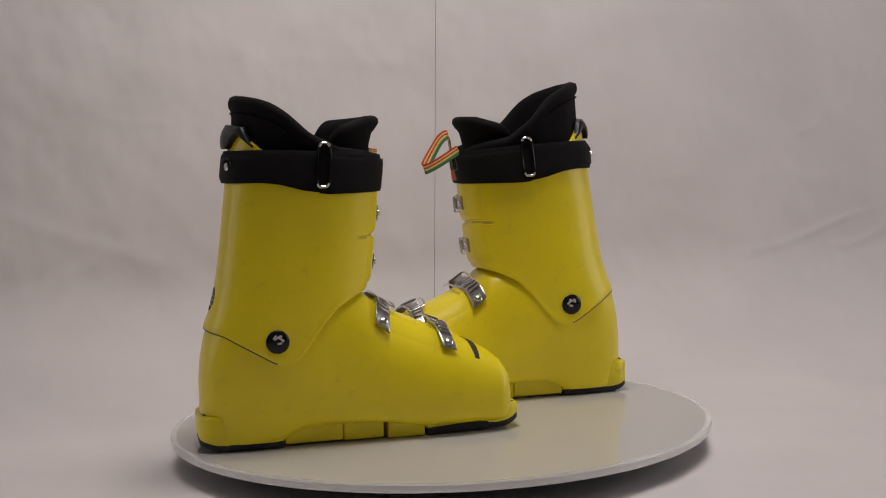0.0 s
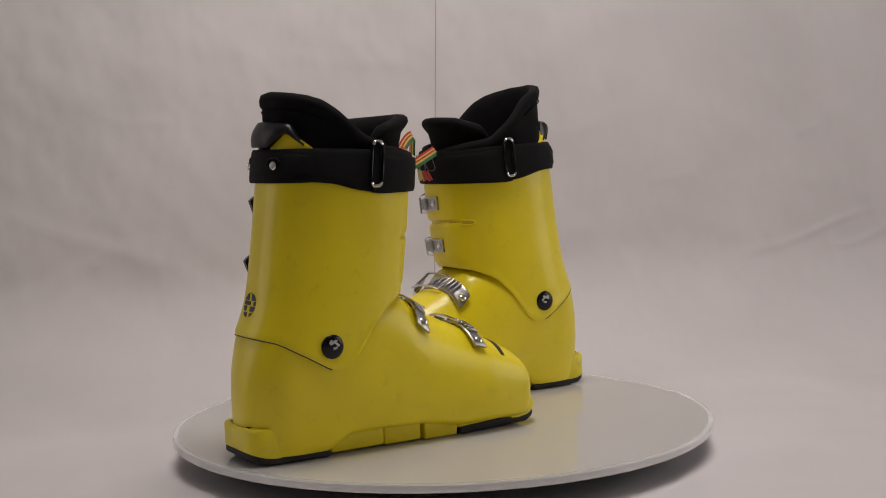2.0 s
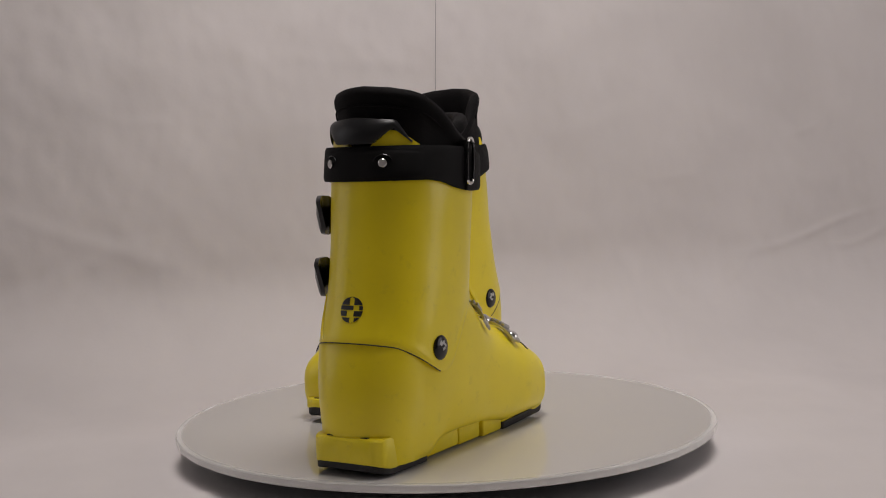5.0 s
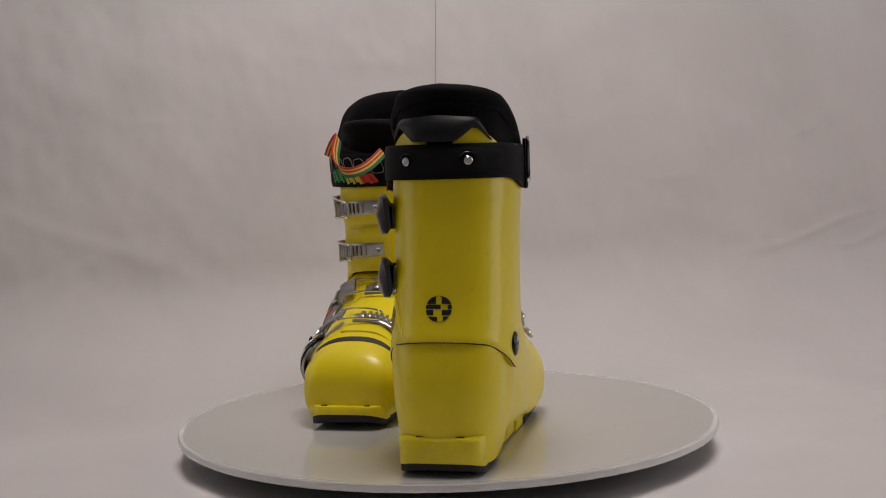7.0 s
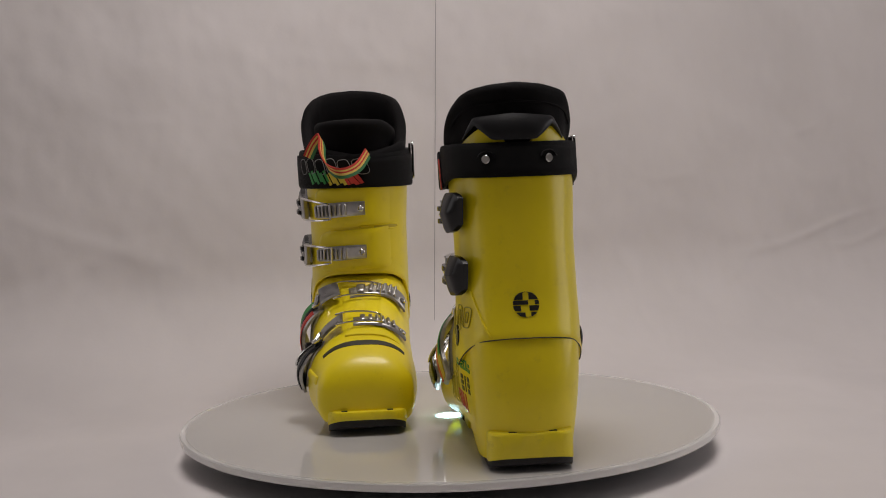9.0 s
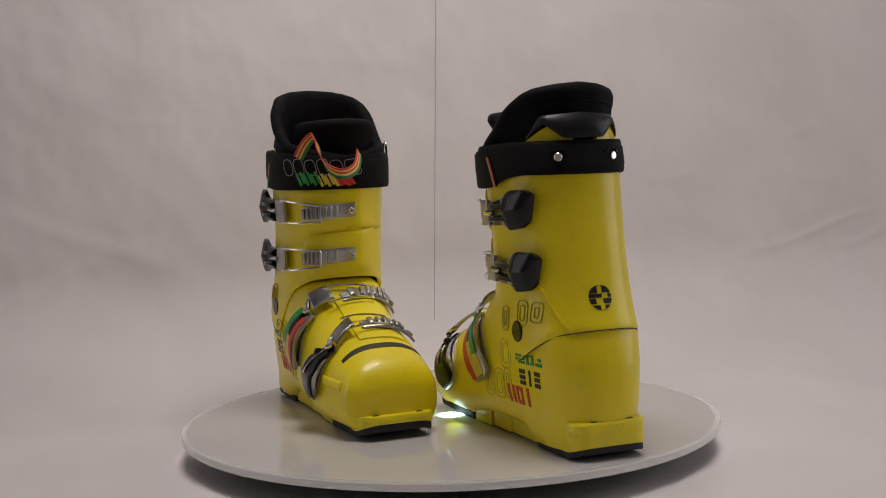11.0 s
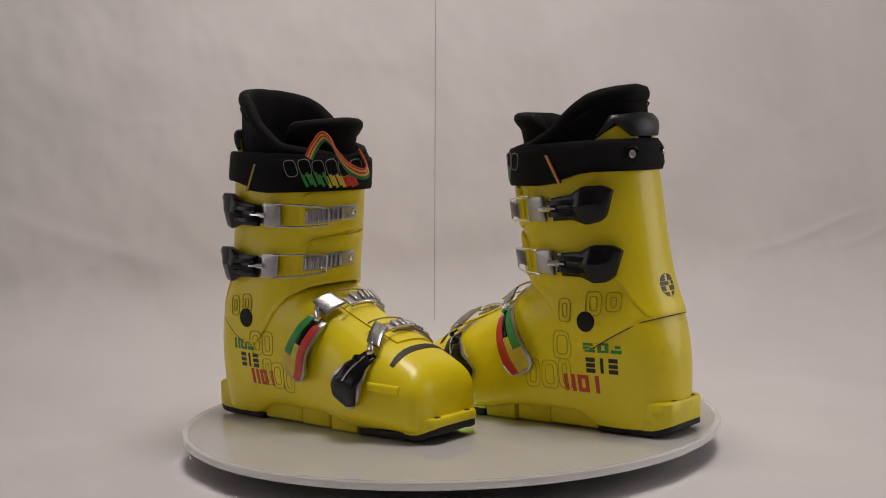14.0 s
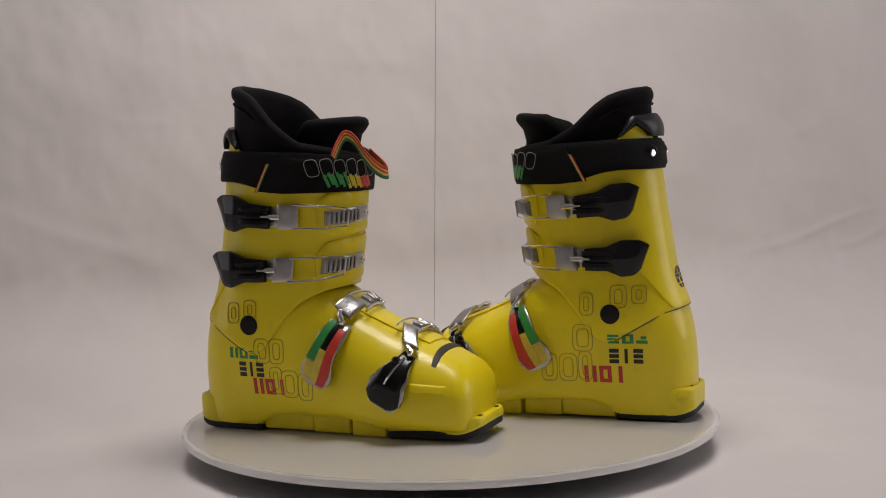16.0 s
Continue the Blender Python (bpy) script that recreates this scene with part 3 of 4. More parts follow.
def buckle_on_foot(boot, x0, s_nose, tip, top, half, sx, flag, drift):
    """A lever down the outer side of the foot; its bail runs over the instep to a catch on the inner side."""
    shape = strip([top, tip], half)
    arch = lambda a: 0.0035 + 0.0050 * math.sin(min(1, a * 1.1) * math.pi)

    def base(a, b, d):
        x, z = shape(0.02 + 0.9 * a, b)
        return wall(x, z, d)
    buckle = part("buckle_plate", slab(lambda a, b, d: base(a, 0.5 + (b - 0.5) * 0.7, d), 14, 3, -0.001, 0.0030, 0.001), METAL, boot, "steel base plate of a buckle")

    def lever(a, b, d):
        x, z = shape(a, b + 0.05 * math.sin(a * 9) * (2 * b - 1))
        cut = 0.0025 if flag and a < 0.5 and abs(2 * b - 1) < 0.3 else 0.0
        return wall(x, z, d + arch(a) - cut * (d > 0.003))
    under = part("lever", slab(lever, 26, 8, 0.0, 0.0050, 0.0016), METAL if flag else BLACK_PLASTIC, buckle, "metal lever with coloured panels" if flag else "black plastic buckle lever")
    if flag:
        for b0, b1, a0, a1, mat, word in ((0.03, 0.36, 0.0, 0.62, PRINT_GREEN, "green"), (0.62, 0.95, 0.06, 0.96, PRINT_RED, "red"), (0.36, 0.62, 0.40, 0.95, PRINT_YELLOW, "yellow"), (0.39, 0.60, 0.0, 0.40, BLACK_PLASTIC, "black"), (0.06, 0.36, 0.63, 0.94, PRINT_YELLOW, "yellow")):
            def panel(a, b, d):
                aa = a0 + (a1 - a0) * a
                x, z = shape(aa, b0 + (b1 - b0) * b)
                return wall(x, z, d + arch(aa) + 0.0049)
            part("lever_panel", slab(panel, 16, 3, 0.0, 0.0010, 0.0004), mat, under, word + " panel on the lever")
    else:
        def rim(a, b, d):
            aa = 0.12 + 0.88 * a
            x, z = shape(aa, -0.07 + 1.14 * b + 0.012 * math.sin(aa * 40))
            if a > 0.95:
                z -= 0.0016
            return wall(x, z, d + arch(aa) - 0.0012)
        part("lever_edge", slab(rim, 22, 3, 0.0, 0.0036, 0.0005), METAL, under, "bare metal edge of the lever")
        knob = wall(*shape(0.16, 0.12), arch(0.16) + 0.004)
        part("lever_knob", lathe([(0.0005, -0.0045), (0.0030, -0.004), (0.0046, -0.001), (0.0046, 0.0015), (0.0028, 0.0042), (0.0004, 0.0046)], 16, knob), BLACK_PLASTIC, under, "small black knob of the lever")

        def spring(a):
            x, z = shape(0.05 + 0.5 * a, 0.42)
            return wall(x, z, arch(0.05 + 0.5 * a) + 0.0062)
        part("lever_spring", tube([spring(k / 8) for k in range(9)], 0.0012, 6), CHROME, under)
    # bracket at the lever's head
    s_top = side_of_foot(top[0], top[1])

    def bracket(a, b, d):
        s = s_top - 0.015 - (s_top - s_nose) * a
        x = top[0] + (x0 - top[0]) * (a * 0.9) + (2 * b - 1) * 0.0080
        return foot(x, s, d + 0.0070 + 0.003 * a)
    part("bracket", slab(bracket, 10, 4, 0.0, 0.0030, 0.0006), STEEL, buckle, "steel bail bracket")
    screw = [foot(top[0] + 0.003 * math.sin(k), s_top + 0.05 - 0.07 * k / 6, 0.0085) for k in range(7)]
    part("adjuster_screw", tube(screw, 0.0030, 10), CHROME, buckle, "steel adjusting screw")
    xb = x0
    bail = []
    for side in (1, -1):
        ks = range(18) if side > 0 else range(17, -1, -1)
        for k in ks:
            t = k / 17
            s = s_nose + 0.03 + (-0.10 - s_nose - 0.03) * t
            bail.append(foot(xb + side * (0.0110 - 0.003 * t * t), s, 0.0105 - 0.002 * t))
    part("wire_bail", tube(bail, 0.00115, 8), CHROME, buckle, "bent steel wire bail")
    s0, s1 = s_nose - 0.065, sx

    def plate(a, b, d):
        s = s0 + (s1 - s0) * a
        return foot(xb + drift * a + (2 * b - 1) * (0.0062 + 0.001 * a), s, d + 0.0030 + 0.0012 * math.sin(a * math.pi))
    catch = part("catch", slab(plate, 20, 4, 0.0, 0.0030, 0.0008), METAL, boot, "toothed metal catch plate")
    for k in range(6):
        f = 0.10 + 0.105 * k

        def tooth(a, b, d):
            g = f + 0.060 * a
            return foot(xb + drift * g + (2 * b - 1) * 0.0054, s0 + (s1 - s0) * g, d + 0.0060 + 0.0012 * math.sin(g * math.pi) + 0.001 * math.sin(a * math.pi))
        part("tooth", slab(tooth, 3, 3, 0.0, 0.0024, 0.0008), METAL, catch)
    q = foot(xb + 0.88 * drift, s1 + 0.045, 0.0062)
    n = (foot(xb, s1 + 0.045, 0.02) - foot(xb, s1 + 0.045, 0.0)).normalized()
    turn = n.to_track_quat("Z", "X").to_matrix().to_4x4()
    part("catch_rivet", lathe([(0.0050, -0.001), (0.0050, 0.0008), (0.0040, 0.0020), (0.0020, 0.0026), (0.0004, 0.0027)], 16, q, turn), CHROME, catch)


STRAP_LOW = curve_of([0.0, 0.05, 0.065, 0.087, 0.108, 0.17], [0.2575, 0.2575, 0.2555, 0.2490, 0.2455, 0.2455], 0.008)
STRAP_TOP = curve_of([0.0, 0.04, 0.12, 0.17], [0.2885, 0.2885, 0.2850, 0.2800], 0.01)


def power_strap(boot):
    def band(a, b, d):
        phi = 2 * math.pi * a
        p = cuff(phi, 0.27)
        z = STRAP_LOW(p.x) + (STRAP_TOP(p.x) - STRAP_LOW(p.x)) * b
        return cuff(phi, z, d + 0.0015 * math.sin(phi * 3 + 1) * 0.4 + (0.0025 if math.sin(phi) > 0 else 0.0) * abs(math.sin(phi)))
    strap = part("power_strap", slab(band, 96, 6, 0.0008, 0.0050, 0.0012, wrap=True), WEBBING, boot, "black webbing strap round the cuff")
    pa, pb = -phi_at(0.100, 0.265), phi_at(0.088, 0.262)

    def front(a, b, d):
        phi = pa + (pb - pa) * a
        p = cuff(phi, 0.27)
        if a > 0.9:
            phi -= (0.5 - b) * -0.16 * (a - 0.9) / 0.1
        z = STRAP_LOW(p.x) - 0.0008 + (STRAP_TOP(p.x) - 0.004 - STRAP_LOW(p.x)) * b
        return cuff(phi, z, d + (0.002 if math.sin(phi) > 0 else 0.0) * abs(math.sin(phi)))
    panel = part("strap_panel", slab(front, 48, 6, 0.0046, 0.0078, 0.0010), WEBBING, strap, "black strap end fastened across the shin")
    for k, mat in enumerate((RIBBON_RED, RIBBON_GOLD, RIBBON_GREEN)):
        def edge(a, b, d):
            z = 0.2465 + 0.028 * a
            x = 0.0785 + 0.0135 * a + 0.0011 * (k + b)
            return cuff(phi_at(x, z), z, d + 0.0085)
        part("edge_binding", slab(edge, 8, 1, 0.0, 0.0012), mat, strap, "striped woven edge of the strap")
    # printed front: plain bars in the print's colours
    bars = []
    for k in range(6):
        bars.append((0.80 - 0.066 * k, 0.2560 + 0.0022 * (k % 2), 0.0066, 0.38, PRINT_GREEN))
    for k in range(5):
        bars.append((0.42 - 0.060 * k, 0.2540 + 0.0020 * (k % 2), 0.0062, 0.38, PRINT_YELLOW))
    for k in range(4):
        bars.append((0.13 - 0.050 * k, 0.2535 + 0.0012 * (k % 2), 0.0056, 0.38, PRINT_RED))
    for phi0, z0, l, lean, mat in bars:
        def bar(a, b, d):
            u = (2 * a - 1) * l
            t = 0.0012
            return cuff(phi0 + (u * math.sin(lean) + (2 * b - 1) * t * math.cos(lean)) / 0.052, z0 + u * math.cos(lean) - (2 * b - 1) * t * math.sin(lean), d + 0.0079 + 0.002 * max(0.0, math.sin(phi0)))
        part("printed_bar", slab(bar, 4, 1, -0.0012, 0.0005), mat, panel)
    for k in range(6):
        phi0, z0 = 1.02 - 0.215 * k, 0.2690 - 0.0004 * k + 0.0010 * (k % 2)
        ring = []
        for q in range(30):
            t = 2 * math.pi * q / 30
            u, v = math.cos(t), math.sin(t)
            u, v = 0.0046 * math.copysign(abs(u) ** 0.6, u), 0.0082 * math.copysign(abs(v) ** 0.6, v)
            ring.append(cuff(phi0 + (u + 0.25 * v) / 0.052, z0 + v - 0.2 * u, 0.0080 + 0.002 * max(0.0, math.sin(phi0))))
        part("printed_outline", tube(ring, 0.00042, 5, closed=True), PRINT_GREY, panel)
    # metal ring on the inner side: its ends show bare, the webbing wraps its long sides
    ring = []
    for k in range(40):
        t = 2 * math.pi * k / 40
        u, v = math.cos(t), math.sin(t)
        u, v = math.copysign(abs(u) ** 0.5, u), math.copysign(abs(v) ** 0.5, v)
        x, z = 0.1025 + 0.0055 * u, 0.2725 + 0.0205 * v
        ring.append(cuff(-phi_at(x, 0.272), z, 0.0086))
    loop = part("strap_ring", tube(ring, 0.0012, 8, closed=True), BLACK_PLASTIC, strap, "rectangular strap ring")
    for ends in (ring[5:16], ring[25:36]):
        part("ring_end", tube(ends, 0.0015, 8), CHROME, loop, "bare steel end of the ring")

    def gap(a, b, d):
        return cuff(-phi_at(0.1025 + 0.0046 * (2 * a - 1), 0.272), 0.2725 + 0.019 * (2 * b - 1), d)
    part("ring_slot", slab(gap, 3, 8, 0.004, 0.0066), LINER, loop)
    def pad(a, b, d):
        u = 2 * a - 1
        phi = math.pi + 0.98 * u
        z = 0.2610 + 0.0245 * b + 0.0035 * u * u * (1 - 2 * b)
        return cuff(phi, z, d)
    part("strap_pad", slab(pad, 30, 5, 0.0040, 0.0062, 0.0010), WEBBING, strap, "thick moulded back of the strap")
    for y in (0.027, -0.024):
        phi = math.pi - math.asin(min(1, abs(y) / 0.0565) ** (2.4 / 2)) * (1 if y > 0 else -1)
        p = cuff(phi, 0.2735, 0.0070 + (0.0006 if y > 0 else 0.0))
        n = (cuff(phi, 0.2735, 0.03) - cuff(phi, 0.2735, 0)).normalized()
        turn = Vector((-0.95, n.y, 0)).normalized().to_track_quat("Z", "Y").to_matrix().to_4x4()
        part("strap_rivet", lathe([(0.0039, -0.001), (0.0039, 0.0004), (0.0032, 0.0011), (0.0004, 0.0012)], 18, p, turn), CHROME, strap, "steel strap rivet")
        arc = [cuff(phi + 0.13 * math.cos(t), 0.2740 + 0.0068 * math.sin(t), 0.0068) for t in np.linspace(0.2, 2.9, 12)]
        part("strap_moulding", tube(arc, 0.0007, 6), BLACK_PLASTIC, strap)


COLLAR_DROP = curve_of([0.0, 0.26, 0.44, 0.57, 0.70, 0.80, 0.91, 1.10, 1.8], [0.0, 0.002, 0.005, 0.0095, 0.019, 0.029, 0.041, 0.053, 0.062], 0.05)
COLLAR_DROP_TALL = curve_of([0.0, 0.26, 0.44, 0.57, 0.70, 0.80, 0.91, 1.10, 1.8], [0.0, 0.002, 0.006, 0.0105, 0.0185, 0.029, 0.043, 0.061, 0.075], 0.05)


def liner(boot, peak, fall):
    n = 90
    bm = bmesh.new()
    rows = []

    def rim_z(phi):
        return peak - fall(math.degrees(abs(math.pi - phi)) / 100)
    for i in range(n):
        phi = 2 * math.pi * i / n
        zt = rim_z(phi)
        prof = [(-0.0045, 0.245), (-0.0045, 0.272), (-0.0030, 0.272 + (zt - 0.272) * 0.45), (-0.0010, zt - 0.015), (0.0018, zt - 0.011), (0.0026, zt - 0.006), (0.0012, zt - 0.0015), (-0.0030, zt), (-0.0065, zt - 0.001), (-0.0090, zt - 0.004), (-0.0105, zt - 0.010), (-0.0125, zt - 0.030), (-0.0130, 0.235), (-0.0130, 0.16)]
        wob = 0.0006 * math.sin(5 * phi) + 0.0005 * math.sin(11 * phi + 1)
        rows.append([bm.verts.new(cuff(phi, z, d + wob)) for d, z in prof])
    for i in range(n):
        a, b = rows[i], rows[(i + 1) % n]
        for j in range(len(a) - 1):
            bm.faces.new((a[j], b[j], b[j + 1], a[j + 1]))
    bm.faces.new([r[-1] for r in rows])
    bm.faces.new([r[0] for r in rows])
    lin = part("liner", bm, LINER, boot, "padded black inner boot collar", sharp=1.3)

    bm = bmesh.new()
    rows = []
    for i in range(49):
        u = -1 + 2 * i / 48
        phi = 1.30 * u
        end = max(0.0, (abs(u) - 0.80) / 0.20)
        zt = 0.3195 - 0.004 * abs(u) ** 1.5 - 0.010 * max(0.0, -u - 0.45) / 0.55 - 0.016 * end ** 2
        sink = -0.0035 * abs(u) - 0.009 * abs(u) ** 3
        prof = [(-0.0055, 0.235), (-0.0055, 0.272), (-0.0068, 0.290), (-0.0048, zt - 0.0175), (-0.0005, zt - 0.0120), (0.0020, zt - 0.0075), (0.0012, zt - 0.0030), (-0.0020, zt - 0.0006), (-0.0060, zt), (-0.0100, zt - 0.0020), (-0.0135, zt - 0.0075), (-0.0155, zt - 0.017), (-0.0160, 0.275), (-0.0160, 0.235)]
        thin = 1 - 0.75 * end ** 2
        rows.append([bm.verts.new(cuff(phi, min(z, zt), sink - 0.008 + (d + 0.008) * thin)) for d, z in prof])
    for a, b in zip(rows, rows[1:]):
        for j in range(len(a)):
            k = (j + 1) % len(a)
            bm.faces.new((a[j], b[j], b[k], a[k]))
    bm.faces.new(rows[0])
    bm.faces.new(rows[-1])
    part("tongue", bm, LINER, lin, "padded black tongue", sharp=1.4)

    def piping(t):
        phi = 2 * math.pi * t
        return cuff(phi, max(0.286, rim_z(phi) - 0.017), 0.0)
    part("collar_piping", tube([piping(0.30 + 0.40 * k / 40) for k in range(41)], 0.0009, 6), LINER, lin)

    # moulded spoiler behind the collar
    def spoiler(a, b, d):
        u = 2 * a - 1
        phi = math.pi + 0.86 * u - 0.06
        zl = 0.2905 + 0.0135 * max(0.0, 1 - abs(abs(u) - 0.66) / 0.34)
        zh = 0.3140 - 0.004 * abs(u) - 0.020 * max(0.0, abs(u) - 0.72) / 0.28
        z = zl + (max(zh, zl + 0.002) - zl) * b
        out = 0.0068 * (1 - abs(u) ** 3) * (0.35 + 0.65 * math.sin(min(1, 0.15 + b * 0.9) * math.pi) ** 0.6)
        return cuff(phi, z, (0.0015 + out) if d > 0.001 else -0.002)
    part("spoiler", slab(spoiler, 30, 10, 0.0, 0.004, 0.0), GREY_PLASTIC, boot, "dark grey plastic spoiler behind the liner")


def pull_loop(boot, pts, width):
    """A striped ribbon that hangs from the tongue: bands of red, gold and green side by side."""
    pts = [Vector(p) for p in pts]
    fine = []
    for i in range(len(pts) - 1):
        p0, p1, p2, p3 = pts[max(0, i - 1)], pts[i], pts[i + 1], pts[min(len(pts) - 1, i + 2)]
        for k in range(8):
            t = k / 8
            fine.append(0.5 * ((2 * p1) + (p2 - p0) * t + (2 * p0 - 5 * p1 + 4 * p2 - p3) * t * t + (3 * p1 - p0 - 3 * p2 + p3) * t ** 3))
    fine.append(pts[-1])
    n = len(fine)
    across = []
    for i, p in enumerate(fine):
        d = (fine[min(n - 1, i + 1)] - fine[max(0, i - 1)]).normalized()
        w = Vector((0.15, 0.45, 0.85))
        across.append((w - w.dot(d) * d).normalized())
    loop = None
    order = ((RIBBON_RED, 0.20), (RIBBON_GOLD, 0.14), (RIBBON_RED, 0.16), (RIBBON_GOLD, 0.20), (RIBBON_GREEN, 0.30))
    at = 0.0
    for mat, share in order:
        lo, hi = at, at + share
        at = hi

        def band(a, b, d):
            k = a * (n - 1)
            i = min(n - 2, int(k))
            f = k - i
            p = fine[i].lerp(fine[i + 1], f)
            w = across[i].lerp(across[i + 1], f)
            t = (fine[i + 1] - fine[i]).normalized()
            return p + w * (0.5 - (lo + (hi - lo) * b)) * width + t.cross(w) * d
        piece = part("ribbon_band", slab(band, n - 1, 1, -0.0005, 0.0005), mat, loop or boot, "striped red, gold and green pull ribbon" if not loop else "")
        if not loop:
            piece.name = "pull_loop"
            loop = piece


# bars within one printed block, as shares of its width and height: (start, width, low, high)
STROKES = {
    "e": ((0.0, 1.0, 0.0, 0.27), (0.0, 1.0, 0.37, 0.63), (0.0, 1.0, 0.73, 1.0)),
    "b": ((0.34, 0.32, 0.0, 1.0),),
    "p": ((0.0, 0.34, 0.0, 1.0), (0.66, 0.34, 0.0, 1.0)),
    "f": ((0.0, 0.32, 0.0, 1.0), (0.68, 0.32, 0.0, 1.0), (0.32, 0.36, 0.78, 1.0), (0.32, 0.36, 0.0, 0.22)),
    "w": ((0.0, 1.0, 0.0, 0.34), (0.1, 0.5, 0.5, 0.8)),
}


def prints(boot, rows, outlines):
    """Printed bars on the outer wall: (x0, x1, z0, z1, kinds of block, material)."""
    def spot(x, z, d):
        if z > CUFF_LOW(x):
            return cuff(phi_at(x, z), z, d + 0.0012)
        return wall(x, z, d)
    for x0, x1, z0, z1, kinds, mat in rows:
        count = len(kinds)
        step = (x1 - x0) / count
        for k in range(count):
            xa = x0 + step * (k + 0.08)
            w = step * 0.80
            for bx, bw, bz0, bz1 in STROKES[kinds[k]]:
                def bar(a, b, d):
                    return spot(xa + w * (bx + bw * a), z0 + (z1 - z0) * (bz0 + (bz1 - bz0) * b), d)
                part("printed_bar", slab(bar, 3, 3, -0.0010, 0.00045), mat, boot)
    for x0, z0, w, h in outlines:
        w, h = 1.18 * w, 1.15 * h
        def ring(k, f=1.0):
            t = 2 * math.pi * k / 36
            u, v = math.cos(t), math.sin(t)
            return spot(x0 + (w - 0.0045 * (f < 1)) * math.copysign(abs(u) ** 0.5, u), z0 + (h - 0.0045 * (f < 1)) * math.copysign(abs(v) ** 0.5, v), 0.0)
        part("printed_outline", tube([ring(k) for k in range(36)], 0.00055, 5, closed=True), PRINT_OLIVE, boot)
        part("printed_outline", tube([ring(k, 0.55) for k in range(36)], 0.00055, 5, closed=True), PRINT_OLIVE, boot)


def calf_mark(boot):
    """A worn round mark on the calf, drawn as plain bars within a circle."""
    r = 0.0112
    for z0, z1, g0, g1 in ((-1.0, -0.62, -0.35, 0.1), (-0.50, -0.10, -0.25, 0.42), (-0.02, 0.30, -0.70, -0.15), (0.36, 1.0, -0.22, 0.24)):
        for part_side in (0, 1):
            def bar(a, b, d):
                z = z0 + (z1 - z0) * b
                w = math.sqrt(max(0.0, 1 - z * z)) + 0.02
                ya, yb = (-w, max(-w, min(w, g0))) if part_side == 0 else (max(-w, min(w, g1)), w)
                y, z = r * (ya + (yb - ya) * a), 0.1455 + r * z
                n = CUFF_N(z)
                wide = CUFF_OUT(z) if y > 0 else CUFF_IN(z)
                phi = math.pi - math.copysign(math.asin(min(1.0, (abs(y) / wide) ** (n / 2))), y)
                return cuff(phi, z, d + 0.0007)
            part("printed_bar", slab(bar, 6, 5, -0.0006, 0.0005), PRINT_BLACK, boot)


def ski_boot(side, label):
    SIDE[0] = side
    boot = new("ski_boot")
    tagged(boot, label, "ski boot", "pair of ski boots")
    lower_shell(boot)
    cuff_shell(boot)
    sole(boot)
    pivots(boot)
    buckle_on_cuff(boot, 0.2250, 0.2190, 0.030, 0.090)
    buckle_on_cuff(boot, 0.1670, 0.1710, 0.022, 0.082)
    buckle_on_foot(boot, 0.168, 0.115, (0.132, 0.055), (0.160, 0.116), [(0, 0.0100), (0.3, 0.0128), (0.45, 0.0140), (0.75, 0.0168), (0.93, 0.0138), (1, 0.0085)], -0.335, True, -0.010)
    buckle_on_foot(boot, 0.222, 0.110, (0.206, 0.039), (0.232, 0.086), [(0, 0.0068), (0.18, 0.0085), (0.32, 0.0130), (0.48, 0.0150), (0.62, 0.0176), (0.85, 0.0168), (0.95, 0.0135), (1, 0.0090)], -0.305, False, 0.004)
    liner(boot, *((0.3420, COLLAR_DROP) if side > 0 else (0.3560, COLLAR_DROP_TALL)))
    power_strap(boot)
    calf_mark(boot)
    if side > 0:
        rows = [(0.0205, 0.0630, 0.082, 0.0915, "wfe", PRINT_GREEN), (0.0255, 0.0620, 0.0615, 0.0765, "ebe", PRINT_BLACK), (0.0425, 0.0890, 0.0410, 0.0585, "bfp", PRINT_RED)]
        rings = [(0.124, 0.056, 0.007, 0.0125), (0.104, 0.056, 0.008, 0.0125), (0.086, 0.058, 0.006, 0.013), (0.088, 0.087, 0.009, 0.012), (0.083, 0.122, 0.006, 0.010), (0.050, 0.130, 0.007, 0.010), (0.030, 0.132, 0.006, 0.008)]
        loop = [(0.156, -0.022, 0.284), (0.1635, -0.018, 0.283), (0.1640, -0.010, 0.283), (0.156, -0.006, 0.285)]
        width = 0.006
    else:
        rows = [(0.0310, 0.0680, 0.0775, 0.0885, "pfw", PRINT_GREEN), (0.0420, 0.0735, 0.0590, 0.0740, "ebe", PRINT_BLACK), (0.0575, 0.1000, 0.0410, 0.0575, "pfb", PRINT_RED)]
        rings = [(0.088, 0.086, 0.007, 0.011), (0.072, 0.086, 0.007, 0.011), (0.086, 0.056, 0.006, 0.012), (0.102, 0.053, 0.008, 0.012), (0.120, 0.051, 0.007, 0.012), (0.040, 0.124, 0.006, 0.009), (0.060, 0.128, 0.006, 0.008)]
        loop = [(0.160, 0.052, 0.279), (0.163, 0.046, 0.291), (0.167, 0.0385, 0.3000), (0.176, 0.0365, 0.2950), (0.185, 0.036, 0.282), (0.194, 0.031, 0.2690), (0.200, 0.021, 0.2620), (0.198, 0.009, 0.2625), (0.188, -0.003, 0.2690), (0.168, -0.0131, 0.2825)]
        width = 0.0115
    prints(boot, rows, rings)
    pull_loop(boot, loop, width)
    SIDE[0] = 1
    return boot


# ---- setting ----
FLOOR_Z = -0.033


